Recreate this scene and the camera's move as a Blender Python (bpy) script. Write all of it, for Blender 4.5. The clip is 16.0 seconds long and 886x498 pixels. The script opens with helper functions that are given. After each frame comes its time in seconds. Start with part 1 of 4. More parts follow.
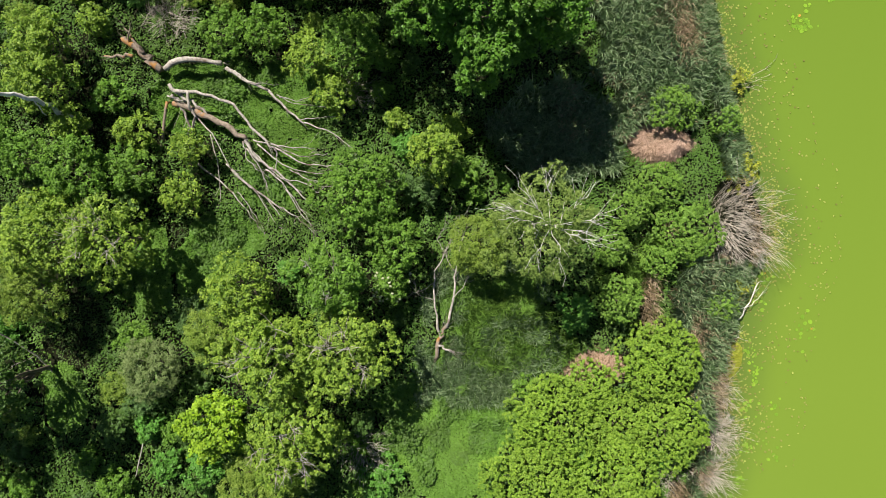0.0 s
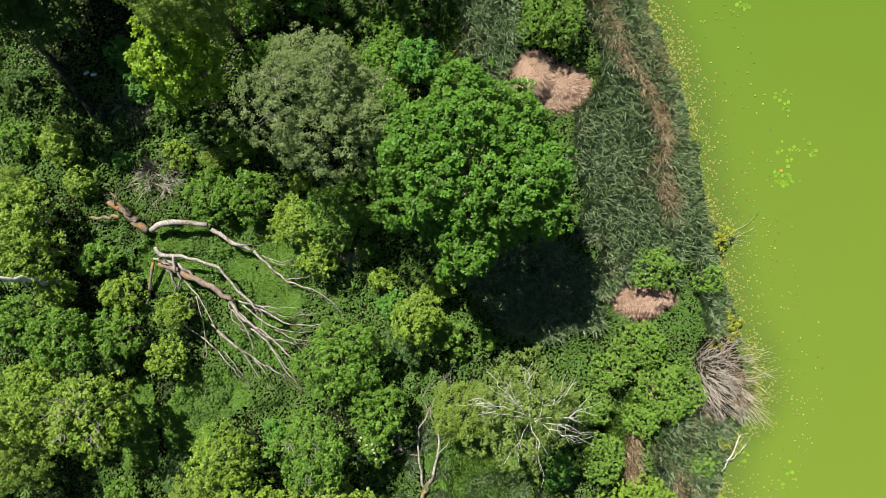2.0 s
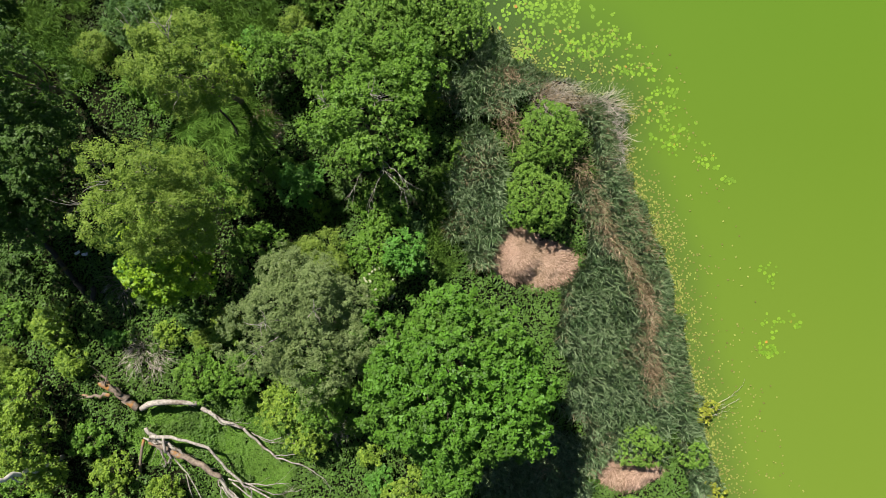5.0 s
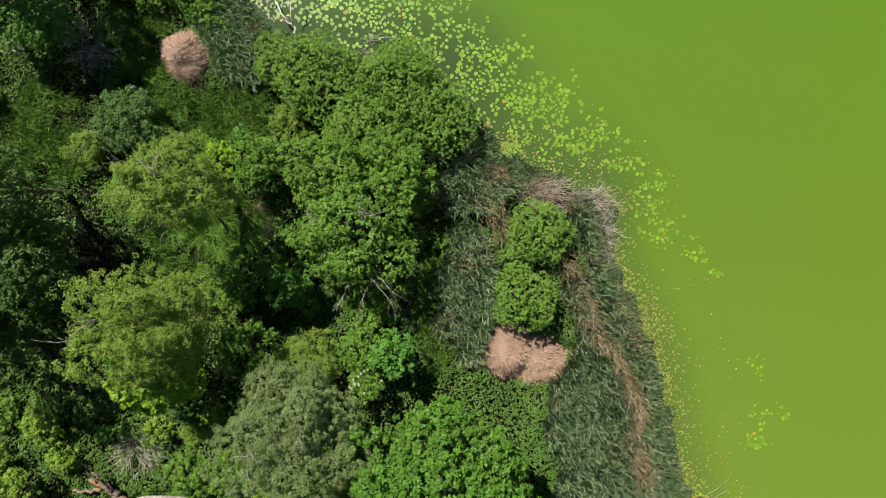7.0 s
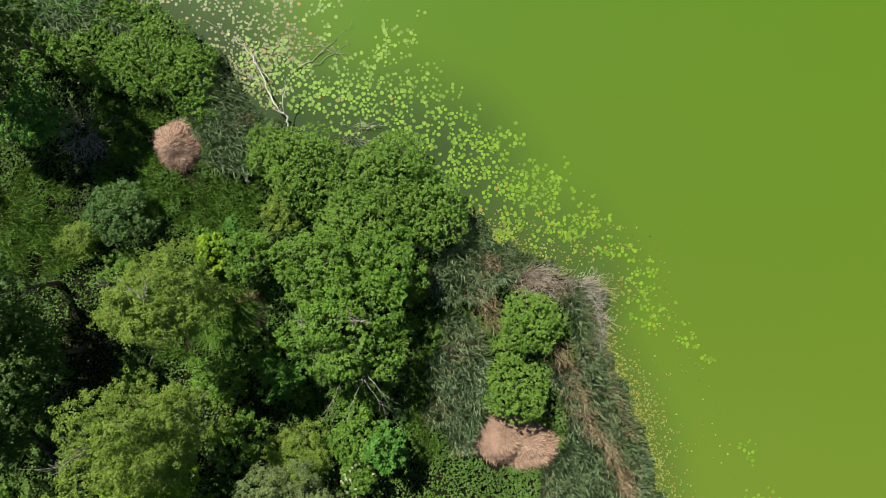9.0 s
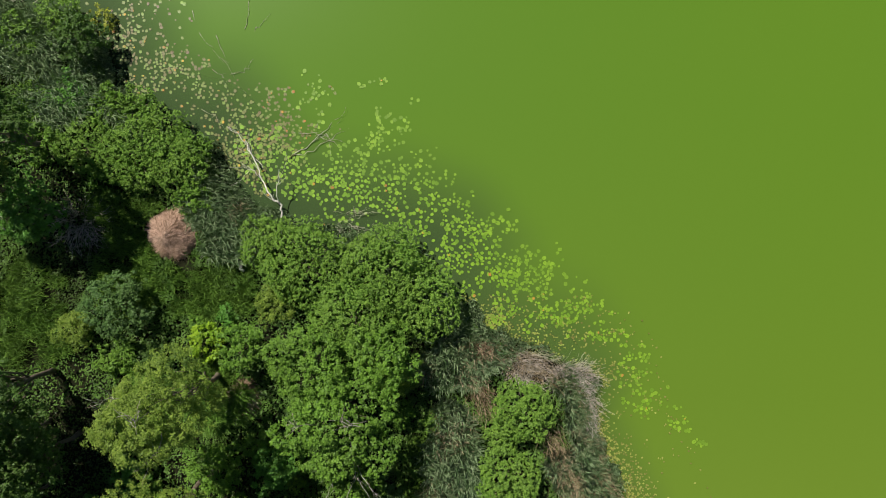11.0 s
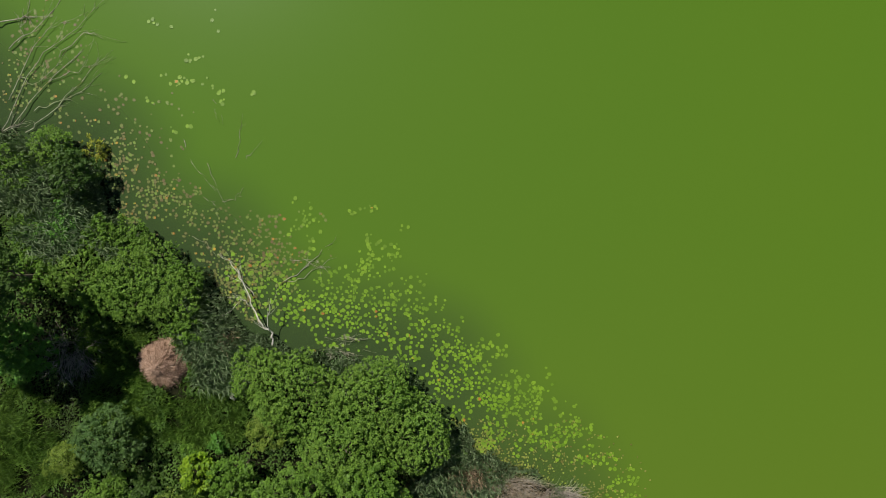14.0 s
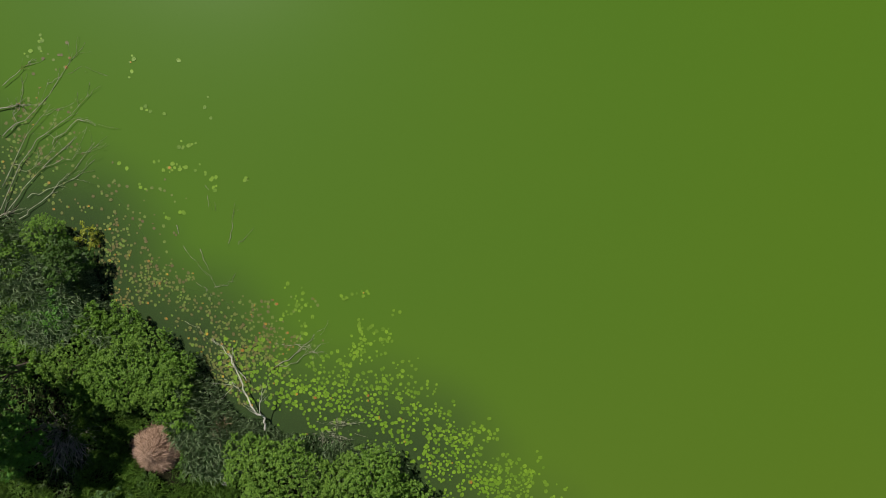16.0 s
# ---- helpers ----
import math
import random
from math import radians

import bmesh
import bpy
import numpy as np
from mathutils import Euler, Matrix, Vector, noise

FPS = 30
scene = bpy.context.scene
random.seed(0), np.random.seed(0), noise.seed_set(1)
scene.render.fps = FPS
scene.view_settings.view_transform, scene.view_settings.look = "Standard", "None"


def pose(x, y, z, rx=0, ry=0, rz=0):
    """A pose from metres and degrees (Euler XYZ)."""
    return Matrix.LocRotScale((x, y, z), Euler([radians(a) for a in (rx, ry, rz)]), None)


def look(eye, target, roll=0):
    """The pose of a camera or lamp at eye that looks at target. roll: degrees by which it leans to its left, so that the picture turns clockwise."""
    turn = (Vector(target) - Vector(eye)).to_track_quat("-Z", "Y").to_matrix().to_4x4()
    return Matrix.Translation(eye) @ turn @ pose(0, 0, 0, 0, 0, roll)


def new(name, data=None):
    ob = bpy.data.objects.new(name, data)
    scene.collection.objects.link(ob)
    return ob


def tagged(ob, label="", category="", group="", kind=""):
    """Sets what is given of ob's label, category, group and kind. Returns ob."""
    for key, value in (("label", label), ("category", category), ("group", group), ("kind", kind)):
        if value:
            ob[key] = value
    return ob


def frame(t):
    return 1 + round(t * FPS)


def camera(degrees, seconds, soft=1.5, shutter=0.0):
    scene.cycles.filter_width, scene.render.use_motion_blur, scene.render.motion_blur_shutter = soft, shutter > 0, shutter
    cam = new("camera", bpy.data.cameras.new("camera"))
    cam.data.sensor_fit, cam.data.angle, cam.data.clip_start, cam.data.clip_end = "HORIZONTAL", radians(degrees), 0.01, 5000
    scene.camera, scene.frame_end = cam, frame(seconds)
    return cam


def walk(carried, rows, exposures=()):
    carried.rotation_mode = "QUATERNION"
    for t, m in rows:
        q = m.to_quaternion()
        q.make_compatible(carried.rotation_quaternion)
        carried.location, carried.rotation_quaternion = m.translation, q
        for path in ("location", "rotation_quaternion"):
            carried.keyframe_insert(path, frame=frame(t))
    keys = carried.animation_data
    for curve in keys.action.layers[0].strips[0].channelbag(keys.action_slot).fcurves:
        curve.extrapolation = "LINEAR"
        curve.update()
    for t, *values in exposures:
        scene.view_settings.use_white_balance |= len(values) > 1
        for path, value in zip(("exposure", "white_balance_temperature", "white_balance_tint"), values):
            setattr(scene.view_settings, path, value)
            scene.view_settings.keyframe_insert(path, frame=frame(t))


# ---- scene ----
cam = camera(72.0, 16.0, soft=0.65)
walk(cam, [
    (0, pose(-0.000, -0.000, 29.949, -1.622, -0.6, 0)),
    (0.2, pose(0.150, 1.450, 29.955, -1.622, -0.6, 0)),
    (0.5, pose(0.347, 3.365, 29.964, -1.622, -0.6, 0)),
    (1, pose(0.537, 5.332, 29.967, -1.622, -0.6, 0)),
    (1.5, pose(0.646, 6.504, 29.968, -1.622, -0.6, 0)),
    (2, pose(0.759, 7.554, 29.972, -1.622, -0.6, 0)),
    (2.5, pose(0.902, 8.738, 29.936, -1.622, -0.6, 0)),
    (3, pose(0.975, 10.082, 29.927, -1.622, -0.6, 0)),
    (3.5, pose(1.024, 11.825, 29.975, -1.622, -0.6, 0)),
    (4, pose(1.101, 13.344, 30.008, -1.622, -0.6, 0)),
    (6.5, pose(1.771, 19.606, 30.032, -1.622, -0.6, 0)),
    (7, pose(1.873, 20.650, 30.037, -1.622, -0.6, 0)),
    (7.5, pose(1.956, 21.689, 30.037, -1.622, -0.6, 0)),
    (8, pose(2.052, 22.854, 30.033, -1.622, -0.6, 0)),
    (8.5, pose(2.150, 23.890, 30.008, -1.622, -0.6, 0)),
    (9, pose(2.259, 24.911, 29.987, -1.622, -0.6, 0)),
    (11.5, pose(2.661, 30.151, 30.049, -1.622, -0.6, 0)),
    (12, pose(2.732, 31.168, 30.045, -1.622, -0.6, 0)),
    (12.5, pose(2.826, 32.290, 30.066, -1.622, -0.6, 0)),
    (13, pose(2.917, 33.308, 30.062, -1.622, -0.6, 0)),
    (13.5, pose(3.006, 34.317, 30.067, -1.622, -0.6, 0)),
    (14, pose(3.089, 35.338, 30.064, -1.622, -0.6, 0)),
    (14.5, pose(3.187, 36.366, 30.081, -1.622, -0.6, 0)),
    (15, pose(3.293, 37.388, 30.111, -1.622, -0.6, 0)),
    (15.5, pose(3.405, 38.519, 30.089, -1.622, -0.6, 0)),
    (16, pose(3.508, 39.533, 30.103, -1.622, -0.6, 0)),
], exposures=[(0, 0.92), (4, 0.9), (6.5, 0.71), (9, 0.57), (13, 0.15), (16, -0.14)])

# ---- light ----
SUN_EL, SUN_AZ = radians(50.0), math.atan2(0.85, -0.53)
TO_SUN = Vector((math.cos(SUN_EL) * math.cos(SUN_AZ), math.cos(SUN_EL) * math.sin(SUN_AZ), math.sin(SUN_EL)))
world = bpy.data.worlds.new("sky")
scene.world = world
world.use_nodes = True
wn = world.node_tree
sky = wn.nodes.new("ShaderNodeTexSky")
sky.sky_type, sky.sun_disc = "NISHITA", False
sky.air_density, sky.dust_density, sky.ozone_density = 0.7, 0.3, 1.0
sky.sun_elevation, sky.sun_rotation = SUN_EL, math.atan2(TO_SUN.x, TO_SUN.y)
wn.links.new(sky.outputs["Color"], wn.nodes["Background"].inputs["Color"])
wn.nodes["Background"].inputs["Strength"].default_value = 0.05
sun = new("sun", bpy.data.lights.new("sun", "SUN"))
sun.data.energy, sun.data.angle, sun.data.color = 5.0, radians(0.53), (1.0, 0.95, 0.86)
sun.matrix_world = look(TO_SUN * 80, (0, 0, 0))


# ---- materials ----
class Nodes:
    """A small shorthand for a node material."""

    def __init__(self, name):
        self.mat = bpy.data.materials.new(name)
        self.mat.use_nodes = True
        self.tree = self.mat.node_tree
        self.bsdf = self.tree.nodes["Principled BSDF"]
        self.out = self.tree.nodes["Material Output"]

    def add(self, kind, **values):
        node = self.tree.nodes.new(kind)
        for key, value in values.items():
            node.inputs[key].default_value = value
        return node

    def link(self, a, b):
        self.tree.links.new(a, b)

    def noise(self, scale, detail=4.0, rough=0.6):
        node = self.add("ShaderNodeTexNoise", Scale=scale, Detail=detail, Roughness=rough)
        geo = self.tree.nodes.new("ShaderNodeNewGeometry")
        self.link(geo.outputs["Position"], node.inputs["Vector"])
        return node.outputs["Fac"]

    def ramp(self, source, stops):
        node = self.tree.nodes.new("ShaderNodeValToRGB")
        els = node.color_ramp.elements
        while len(els) < len(stops):
            els.new(0.5)
        for el, (at, col) in zip(els, stops):
            el.position, el.color = at, (*col, 1)
        self.link(source, node.inputs["Fac"])
        return node.outputs["Color"]

    def attribute(self, name):
        node = self.tree.nodes.new("ShaderNodeAttribute")
        node.attribute_name = name
        return node.outputs["Fac"]

    def mix(self, fac, a, b, blend="MIX"):
        node = self.tree.nodes.new("ShaderNodeMix")
        node.data_type, node.blend_type = "RGBA", blend
        for value, k in ((fac, 0), (a, 6), (b, 7)):
            if isinstance(value, (int, float)):
                node.inputs[k].default_value = value
            elif isinstance(value, tuple):
                node.inputs[k].default_value = (*value, 1)
            else:
                self.link(value, node.inputs[k])
        return node.outputs[2]

    def bump(self, source, strength, distance):
        node = self.add("ShaderNodeBump", Strength=strength, Distance=distance)
        self.link(source, node.inputs["Height"])
        self.link(node.outputs["Normal"], self.bsdf.inputs["Normal"])


def leaf_material(name, dark, light, back=0.32, rough=0.5, spec=0.22):
    """Leaves: tone runs from leaf to leaf; a part of the light passes through."""
    n = Nodes(name)
    col = n.ramp(n.attribute("tone"), [(0.0, dark), (0.55, tuple(0.5 * (a + b) for a, b in zip(dark, light))), (1.0, light)])
    col = n.mix(n.noise(0.35, 2.0), col, n.mix(0.35, col, (0.165, 0.19, 0.05)))
    n.link(col, n.bsdf.inputs["Base Color"])
    n.bsdf.inputs["Roughness"].default_value = rough
    n.bsdf.inputs["Specular IOR Level"].default_value = spec
    thin = n.tree.nodes.new("ShaderNodeBsdfTranslucent")
    n.link(n.mix(0.35, col, (0.20, 0.42, 0.02)), thin.inputs["Color"])
    both = n.add("ShaderNodeMixShader", Fac=back)
    n.link(n.bsdf.outputs[0], both.inputs[1])
    n.link(thin.outputs[0], both.inputs[2])
    n.link(both.outputs[0], n.out.inputs["Surface"])
    return n.mat


def bark_material(name, low, high, fleck=None, scale=9.0, rough=0.85):
    n = Nodes(name)
    fine = n.noise(scale, 6.0, 0.7)
    col = n.ramp(fine, [(0.3, low), (0.7, high)])
    if fleck:
        col = n.mix(n.ramp(n.noise(1.3, 3.0), [(0.57, (0, 0, 0)), (0.66, (1, 1, 1))]), col, fleck)
    n.link(col, n.bsdf.inputs["Base Color"])
    n.bsdf.inputs["Roughness"].default_value = rough
    n.bump(fine, 0.5, 0.02)
    return n.mat


LEAF = {
    "oak": leaf_material("oak_leaf", (0.034, 0.112, 0.007), (0.104, 0.280, 0.020)),
    "mid": leaf_material("alder_leaf", (0.056, 0.148, 0.013), (0.166, 0.335, 0.034)),
    "lime": leaf_material("young_leaf", (0.095, 0.190, 0.016), (0.300, 0.440, 0.047)),
    "bright": leaf_material("maple_leaf", (0.120, 0.250, 0.008), (0.310, 0.490, 0.018)),
    "olive": leaf_material("willow_leaf", (0.098, 0.174, 0.018), (0.255, 0.360, 0.050)),
    "grey": leaf_material("grey_willow_leaf", (0.088, 0.134, 0.042), (0.240, 0.310, 0.120)),
    # dark green leaf, with the shade of the wood mixed into its colour
    "dark": leaf_material("shade_darkened_leaf", (0.024, 0.070, 0.011), (0.066, 0.155, 0.028)),
    "vivid": leaf_material("elder_leaf", (0.048, 0.165, 0.018), (0.120, 0.340, 0.044)),
    "pale": leaf_material("poplar_leaf", (0.085, 0.140, 0.024), (0.220, 0.310, 0.065)),
    "blue": leaf_material("sallow_leaf", (0.038, 0.100, 0.026), (0.105, 0.215, 0.062)),
    "shrub": leaf_material("bush_leaf", (0.072, 0.175, 0.018), (0.225, 0.400, 0.052)),
    "cauli": leaf_material("dogwood_leaf", (0.110, 0.220, 0.016), (0.290, 0.460, 0.044)),
    "ground": leaf_material("nettle_leaf", (0.035, 0.094, 0.013), (0.112, 0.242, 0.036)),
    "meadow": leaf_material("herb_leaf", (0.062, 0.162, 0.018), (0.180, 0.360, 0.048)),
    "reed": leaf_material("reed_blade", (0.052, 0.118, 0.044), (0.290, 0.385, 0.215), back=0.3, rough=0.4, spec=0.4),
    "grass": leaf_material("grass_blade", (0.038, 0.110, 0.012), (0.170, 0.320, 0.042)),
    "straw": leaf_material("dry_reed", (0.210, 0.110, 0.082), (0.700, 0.465, 0.365), back=0.1),
    "tan": leaf_material("bleached_reed", (0.190, 0.118, 0.072), (0.600, 0.450, 0.315), back=0.15),
    "pad": leaf_material("lily_leaf", (0.088, 0.198, 0.008), (0.205, 0.370, 0.020), back=0.05, rough=0.4, spec=0.33),
    "oldpad": leaf_material("old_lily_leaf", (0.130, 0.085, 0.045), (0.150, 0.235, 0.038), back=0.05, rough=0.4, spec=0.33),
    # undergrowth leaf darkened to carry deep shade in its colour
    "shade_patch": leaf_material("shade_patch_leaf", (0.016, 0.048, 0.008), (0.045, 0.110, 0.018)),
    "orange": leaf_material("withered_lily_leaf", (0.35, 0.10, 0.03), (0.60, 0.34, 0.04), back=0.05, spec=0.3),
    "drift": leaf_material("drifting_leaf", (0.130, 0.110, 0.030), (0.300, 0.340, 0.070), back=0.05),
    "yellow": leaf_material("yellowed_leaf", (0.190, 0.225, 0.018), (0.440, 0.450, 0.045)),
    "white": leaf_material("white_blossom", (0.400, 0.420, 0.260), (0.640, 0.640, 0.460), back=0.1),
}
STRAW_MAT = bark_material("matted_straw", (0.11, 0.058, 0.043), (0.46, 0.295, 0.225), scale=11.0)
BARK = bark_material("grey_brown_bark", (0.06, 0.045, 0.03), (0.20, 0.16, 0.11))
DEADWOOD = bark_material("bleached_dead_wood", (0.09, 0.075, 0.06), (0.52, 0.47, 0.41), fleck=(0.13, 0.095, 0.07))
OLDWOOD = bark_material("weathered_orange_wood", (0.05, 0.035, 0.025), (0.32, 0.25, 0.19), fleck=(0.30, 0.14, 0.03), scale=6.0)
PALEWOOD = bark_material("pale_wet_wood", (0.16, 0.14, 0.09), (0.56, 0.52, 0.43), fleck=(0.17, 0.14, 0.04), scale=4.0)
BIRCH = bark_material("white_bark", (0.30, 0.27, 0.23), (0.78, 0.74, 0.68), scale=5.0)
# moss flecks on bark whose base colour is lowered for the trunk's shade
MOSSY = bark_material("mossy_shade_dark_bark", (0.012, 0.011, 0.007), (0.035, 0.03, 0.02), fleck=(0.10, 0.08, 0.015))
TWIG = bark_material("grey_twig", (0.30, 0.26, 0.21), (0.68, 0.60, 0.51), scale=3.0)


def soil_material():
    n = Nodes("shade_toned_soil")
    # near-black ramp: shade in the gaps between plants is part of this colour
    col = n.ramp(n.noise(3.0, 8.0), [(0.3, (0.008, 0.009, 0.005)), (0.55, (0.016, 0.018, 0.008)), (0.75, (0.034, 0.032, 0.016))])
    n.link(col, n.bsdf.inputs["Base Color"])
    n.bsdf.inputs["Roughness"].default_value = 0.95
    n.bsdf.inputs["Specular IOR Level"].default_value = 0.05
    n.bump(n.noise(14.0, 6.0), 0.6, 0.05)
    return n.mat


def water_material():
    """Algae-green pond water: opaque in the open, darker, greyer and partly see-through along the bank."""
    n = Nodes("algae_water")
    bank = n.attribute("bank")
    geo = n.tree.nodes.new("ShaderNodeNewGeometry")
    axes = n.tree.nodes.new("ShaderNodeSeparateXYZ")
    n.link(geo.outputs["Position"], axes.inputs[0])
    along = n.add("ShaderNodeMapRange")
    along.inputs["From Min"].default_value, along.inputs["From Max"].default_value = -8.0, 50.0
    n.link(axes.outputs["Y"], along.inputs["Value"])
    open_col = n.ramp(along.outputs[0], [(0.0, (0.123, 0.192, 0.030)), (0.3, (0.107, 0.175, 0.026)), (0.5, (0.089, 0.162, 0.020)), (0.75, (0.076, 0.163, 0.018)), (1.0, (0.073, 0.166, 0.018))])
    open_col = n.mix(n.noise(0.06, 3.0), open_col, n.mix(0.12, open_col, (0.16, 0.19, 0.025)))
    # bluer west, yellower east: uneven sky sheen put into the water colour
    across = n.add("ShaderNodeMapRange")
    across.inputs["From Min"].default_value, across.inputs["From Max"].default_value = -14.0, 22.0
    n.link(axes.outputs["X"], across.inputs["Value"])
    open_col = n.mix(across.outputs[0], n.mix(1.0, open_col, (1.0, 0.98, 1.08), "MULTIPLY"), n.mix(1.0, open_col, (1.01, 1.0, 0.76), "MULTIPLY"))
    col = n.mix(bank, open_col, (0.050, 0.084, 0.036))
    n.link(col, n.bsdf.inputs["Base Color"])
    n.bsdf.inputs["Roughness"].default_value = 0.3
    n.bsdf.inputs["Specular IOR Level"].default_value = 0.13
    n.bsdf.inputs["IOR"].default_value = 1.33
    n.bump(n.noise(6.0, 3.0), 0.02, 0.02)
    clear = n.tree.nodes.new("ShaderNodeBsdfTransparent")
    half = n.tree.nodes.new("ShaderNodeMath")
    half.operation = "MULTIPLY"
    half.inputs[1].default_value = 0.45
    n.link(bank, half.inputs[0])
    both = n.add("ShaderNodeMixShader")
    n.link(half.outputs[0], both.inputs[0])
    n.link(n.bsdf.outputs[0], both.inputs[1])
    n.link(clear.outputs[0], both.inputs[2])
    n.link(both.outputs[0], n.out.inputs["Surface"])
    return n.mat


# ---- builders ----
def link_part(name, me, material, parent=None, label=""):
    """One mesh object, under its thing where there is one."""
    me.name = name
    if material and not me.materials:
        me.materials.append(material)
    ob = new(name, me)
    if parent:
        ob.parent = parent
    if label:
        ob["label"] = label
    return ob


def thing(name, x, y, z, label, category, group=""):
    ob = new(name)
    ob.location = (x, y, z)
    ob.empty_display_size = 0.2
    return tagged(ob, label, category, group)


def quads(co, per, tone=None):
    """A mesh of separate faces with per corners each, from an array of corners."""
    n = len(co) // per
    me = bpy.data.meshes.new("leaves")
    me.vertices.add(len(co))
    me.vertices.foreach_set("co", np.ascontiguousarray(co, dtype=np.float32).ravel())
    me.loops.add(n * per)
    me.loops.foreach_set("vertex_index", np.arange(n * per, dtype=np.int32))
    me.polygons.add(n)
    me.polygons.foreach_set("loop_start", np.arange(0, n * per, per, dtype=np.int32))
    if tone is not None:
        me.attributes.new("tone", "FLOAT", "FACE").data.foreach_set("value", np.clip(tone, 0, 1).astype(np.float32))
    me.update(calc_edges=True)
    return me


def unit(v):
    return v / np.maximum(np.linalg.norm(v, axis=1, keepdims=True), 1e-9)


def leaf_corners(rng, p, n, length, width):
    """Folded lozenge leaves at p that face n."""
    k = len(p)
    t = unit(np.cross(n, rng.normal(size=(k, 3))))
    b = np.cross(n, t)
    ln, wd = (length * rng.uniform(0.7, 1.3, k))[:, None], (width * rng.uniform(0.7, 1.3, k))[:, None]
    co = np.empty((k, 4, 3))
    co[:, 0] = p - t * ln * 0.5
    co[:, 1] = p + b * wd * 0.5 + n * wd * 0.18
    co[:, 2] = p + t * ln * 0.5 - n * ln * 0.12
    co[:, 3] = p - b * wd * 0.5 + n * wd * 0.18
    return co.reshape(-1, 3)


def small_leaf_corners(rng, p, n, length, width):
    """Small pointed leaves of one face each at p that face n."""
    k = len(p)
    t = unit(np.cross(n, rng.normal(size=(k, 3))))
    b = np.cross(n, t)
    ln, wd = (length * rng.uniform(0.65, 1.35, k))[:, None], (width * rng.uniform(0.7, 1.3, k))[:, None]
    co = np.empty((k, 3, 3))
    co[:, 0] = p - t * ln * 0.35 + b * wd * 0.55
    co[:, 1] = p - t * ln * 0.35 - b * wd * 0.55
    co[:, 2] = p + t * ln * 0.65 - n * ln * 0.15
    return co.reshape(-1, 3)


def tube(path, radii, sides=6):
    """Corners and faces of a tapered limb along a path."""
    path = np.asarray(path, float)
    verts, faces = [], []
    for i, p in enumerate(path):
        d = path[min(i + 1, len(path) - 1)] - path[max(i - 1, 0)]
        d = d / max(np.linalg.norm(d), 1e-9)
        a = np.cross(d, (0.31, 0.17, 0.93) if abs(d[2]) < 0.9 else (1, 0, 0))
        a = a / np.linalg.norm(a)
        b = np.cross(d, a)
        for s in range(sides):
            w = 2 * math.pi * s / sides
            verts.append(p + (a * math.cos(w) + b * math.sin(w)) * radii[i])
    for i in range(len(path) - 1):
        for s in range(sides):
            u, v = i * sides + s, i * sides + (s + 1) % sides
            faces.append((u, v, v + sides, u + sides))
    faces.append(tuple(range(sides))[::-1])
    faces.append(tuple(range((len(path) - 1) * sides, len(path) * sides)))
    return verts, faces


def tubes_mesh(limbs, sides=6):
    verts, faces = [], []
    for path, radii in limbs:
        v, f = tube(path, radii, sides)
        faces += [tuple(i + len(verts) for i in q) for q in f]
        verts += v
    me = bpy.data.meshes.new("limb")
    me.from_pydata([tuple(v) for v in verts], [], faces)
    me.polygons.foreach_set("use_smooth", [True] * len(faces))
    return me


def limb_path(rng, a, b, r0, r1, n=7, bow=0.12):
    """A crooked limb from a to b."""
    a, b = np.asarray(a, float), np.asarray(b, float)
    s = np.linspace(0, 1, n)[:, None]
    size = np.linalg.norm(b - a)
    side = rng.normal(size=3) * size * bow
    wob = rng.normal(size=(n, 3)) * size * bow * 0.22
    wob[0] = wob[-1] = 0
    return a + (b - a) * s + side * (s * (1 - s)) * 2 + wob, r0 + (r1 - r0) * s[:, 0] ** 0.8


LATTICE = np.random.default_rng(7).random((64, 64))


def field(x, y, size, shift=0.0):
    """Smooth random field between 0 and 1, with hills about size metres apart."""
    u, v = np.asarray(x) / size + shift * 3.7 + 100, np.asarray(y) / size + shift * 1.9 + 100
    i, j = np.floor(u).astype(int), np.floor(v).astype(int)
    a, b = u - i, v - j
    a, b = a * a * (3 - 2 * a), b * b * (3 - 2 * b)
    g = LATTICE
    return ((g[i % 64, j % 64] * (1 - a) + g[(i + 1) % 64, j % 64] * a) * (1 - b)
            + (g[i % 64, (j + 1) % 64] * (1 - a) + g[(i + 1) % 64, (j + 1) % 64] * a) * b)


# ---- ground and water ----
SHORE = [
    (13.2, -13.3), (13.8, -11.8), (14.3, -9.8), (14.4, -8.1), (14.6, -6.4), (14.8, -4.2), (15.4, -2.2), (16.5, -0.5),
    (16.2, 1.4), (15.2, 3.1), (14.6, 5.8), (14.2, 8.0), (13.6, 9.6), (13.1, 12.1), (12.8, 14.1), (12.1, 15.7),
    (11.3, 17.4), (10.3, 19.6), (10.1, 21.5), (10.2, 21.7), (8.7, 22.9), (6.4, 23.6), (5.0, 24.5), (3.8, 25.9),
    (2.3, 28.0), (0.0, 28.9), (-2.2, 29.1), (-4.4, 29.6), (-6.3, 30.7), (-7.6, 32.1), (-8.6, 33.8), (-9.4, 33.7),
    (-11.0, 34.8), (-12.8, 36.1), (-13.4, 38.0), (-14.2, 39.2), (-15.9, 39.8), (-17.5, 39.9)]
SHORE = [(14.0, -60.0), (12.6, -25.0), *SHORE, (-19.5, 42.0), (-26.0, 47.0), (-60.0, 66.0)]
LAND = np.array([*SHORE, (-240.0, 90.0), (-240.0, -160.0), (14.0, -160.0)])


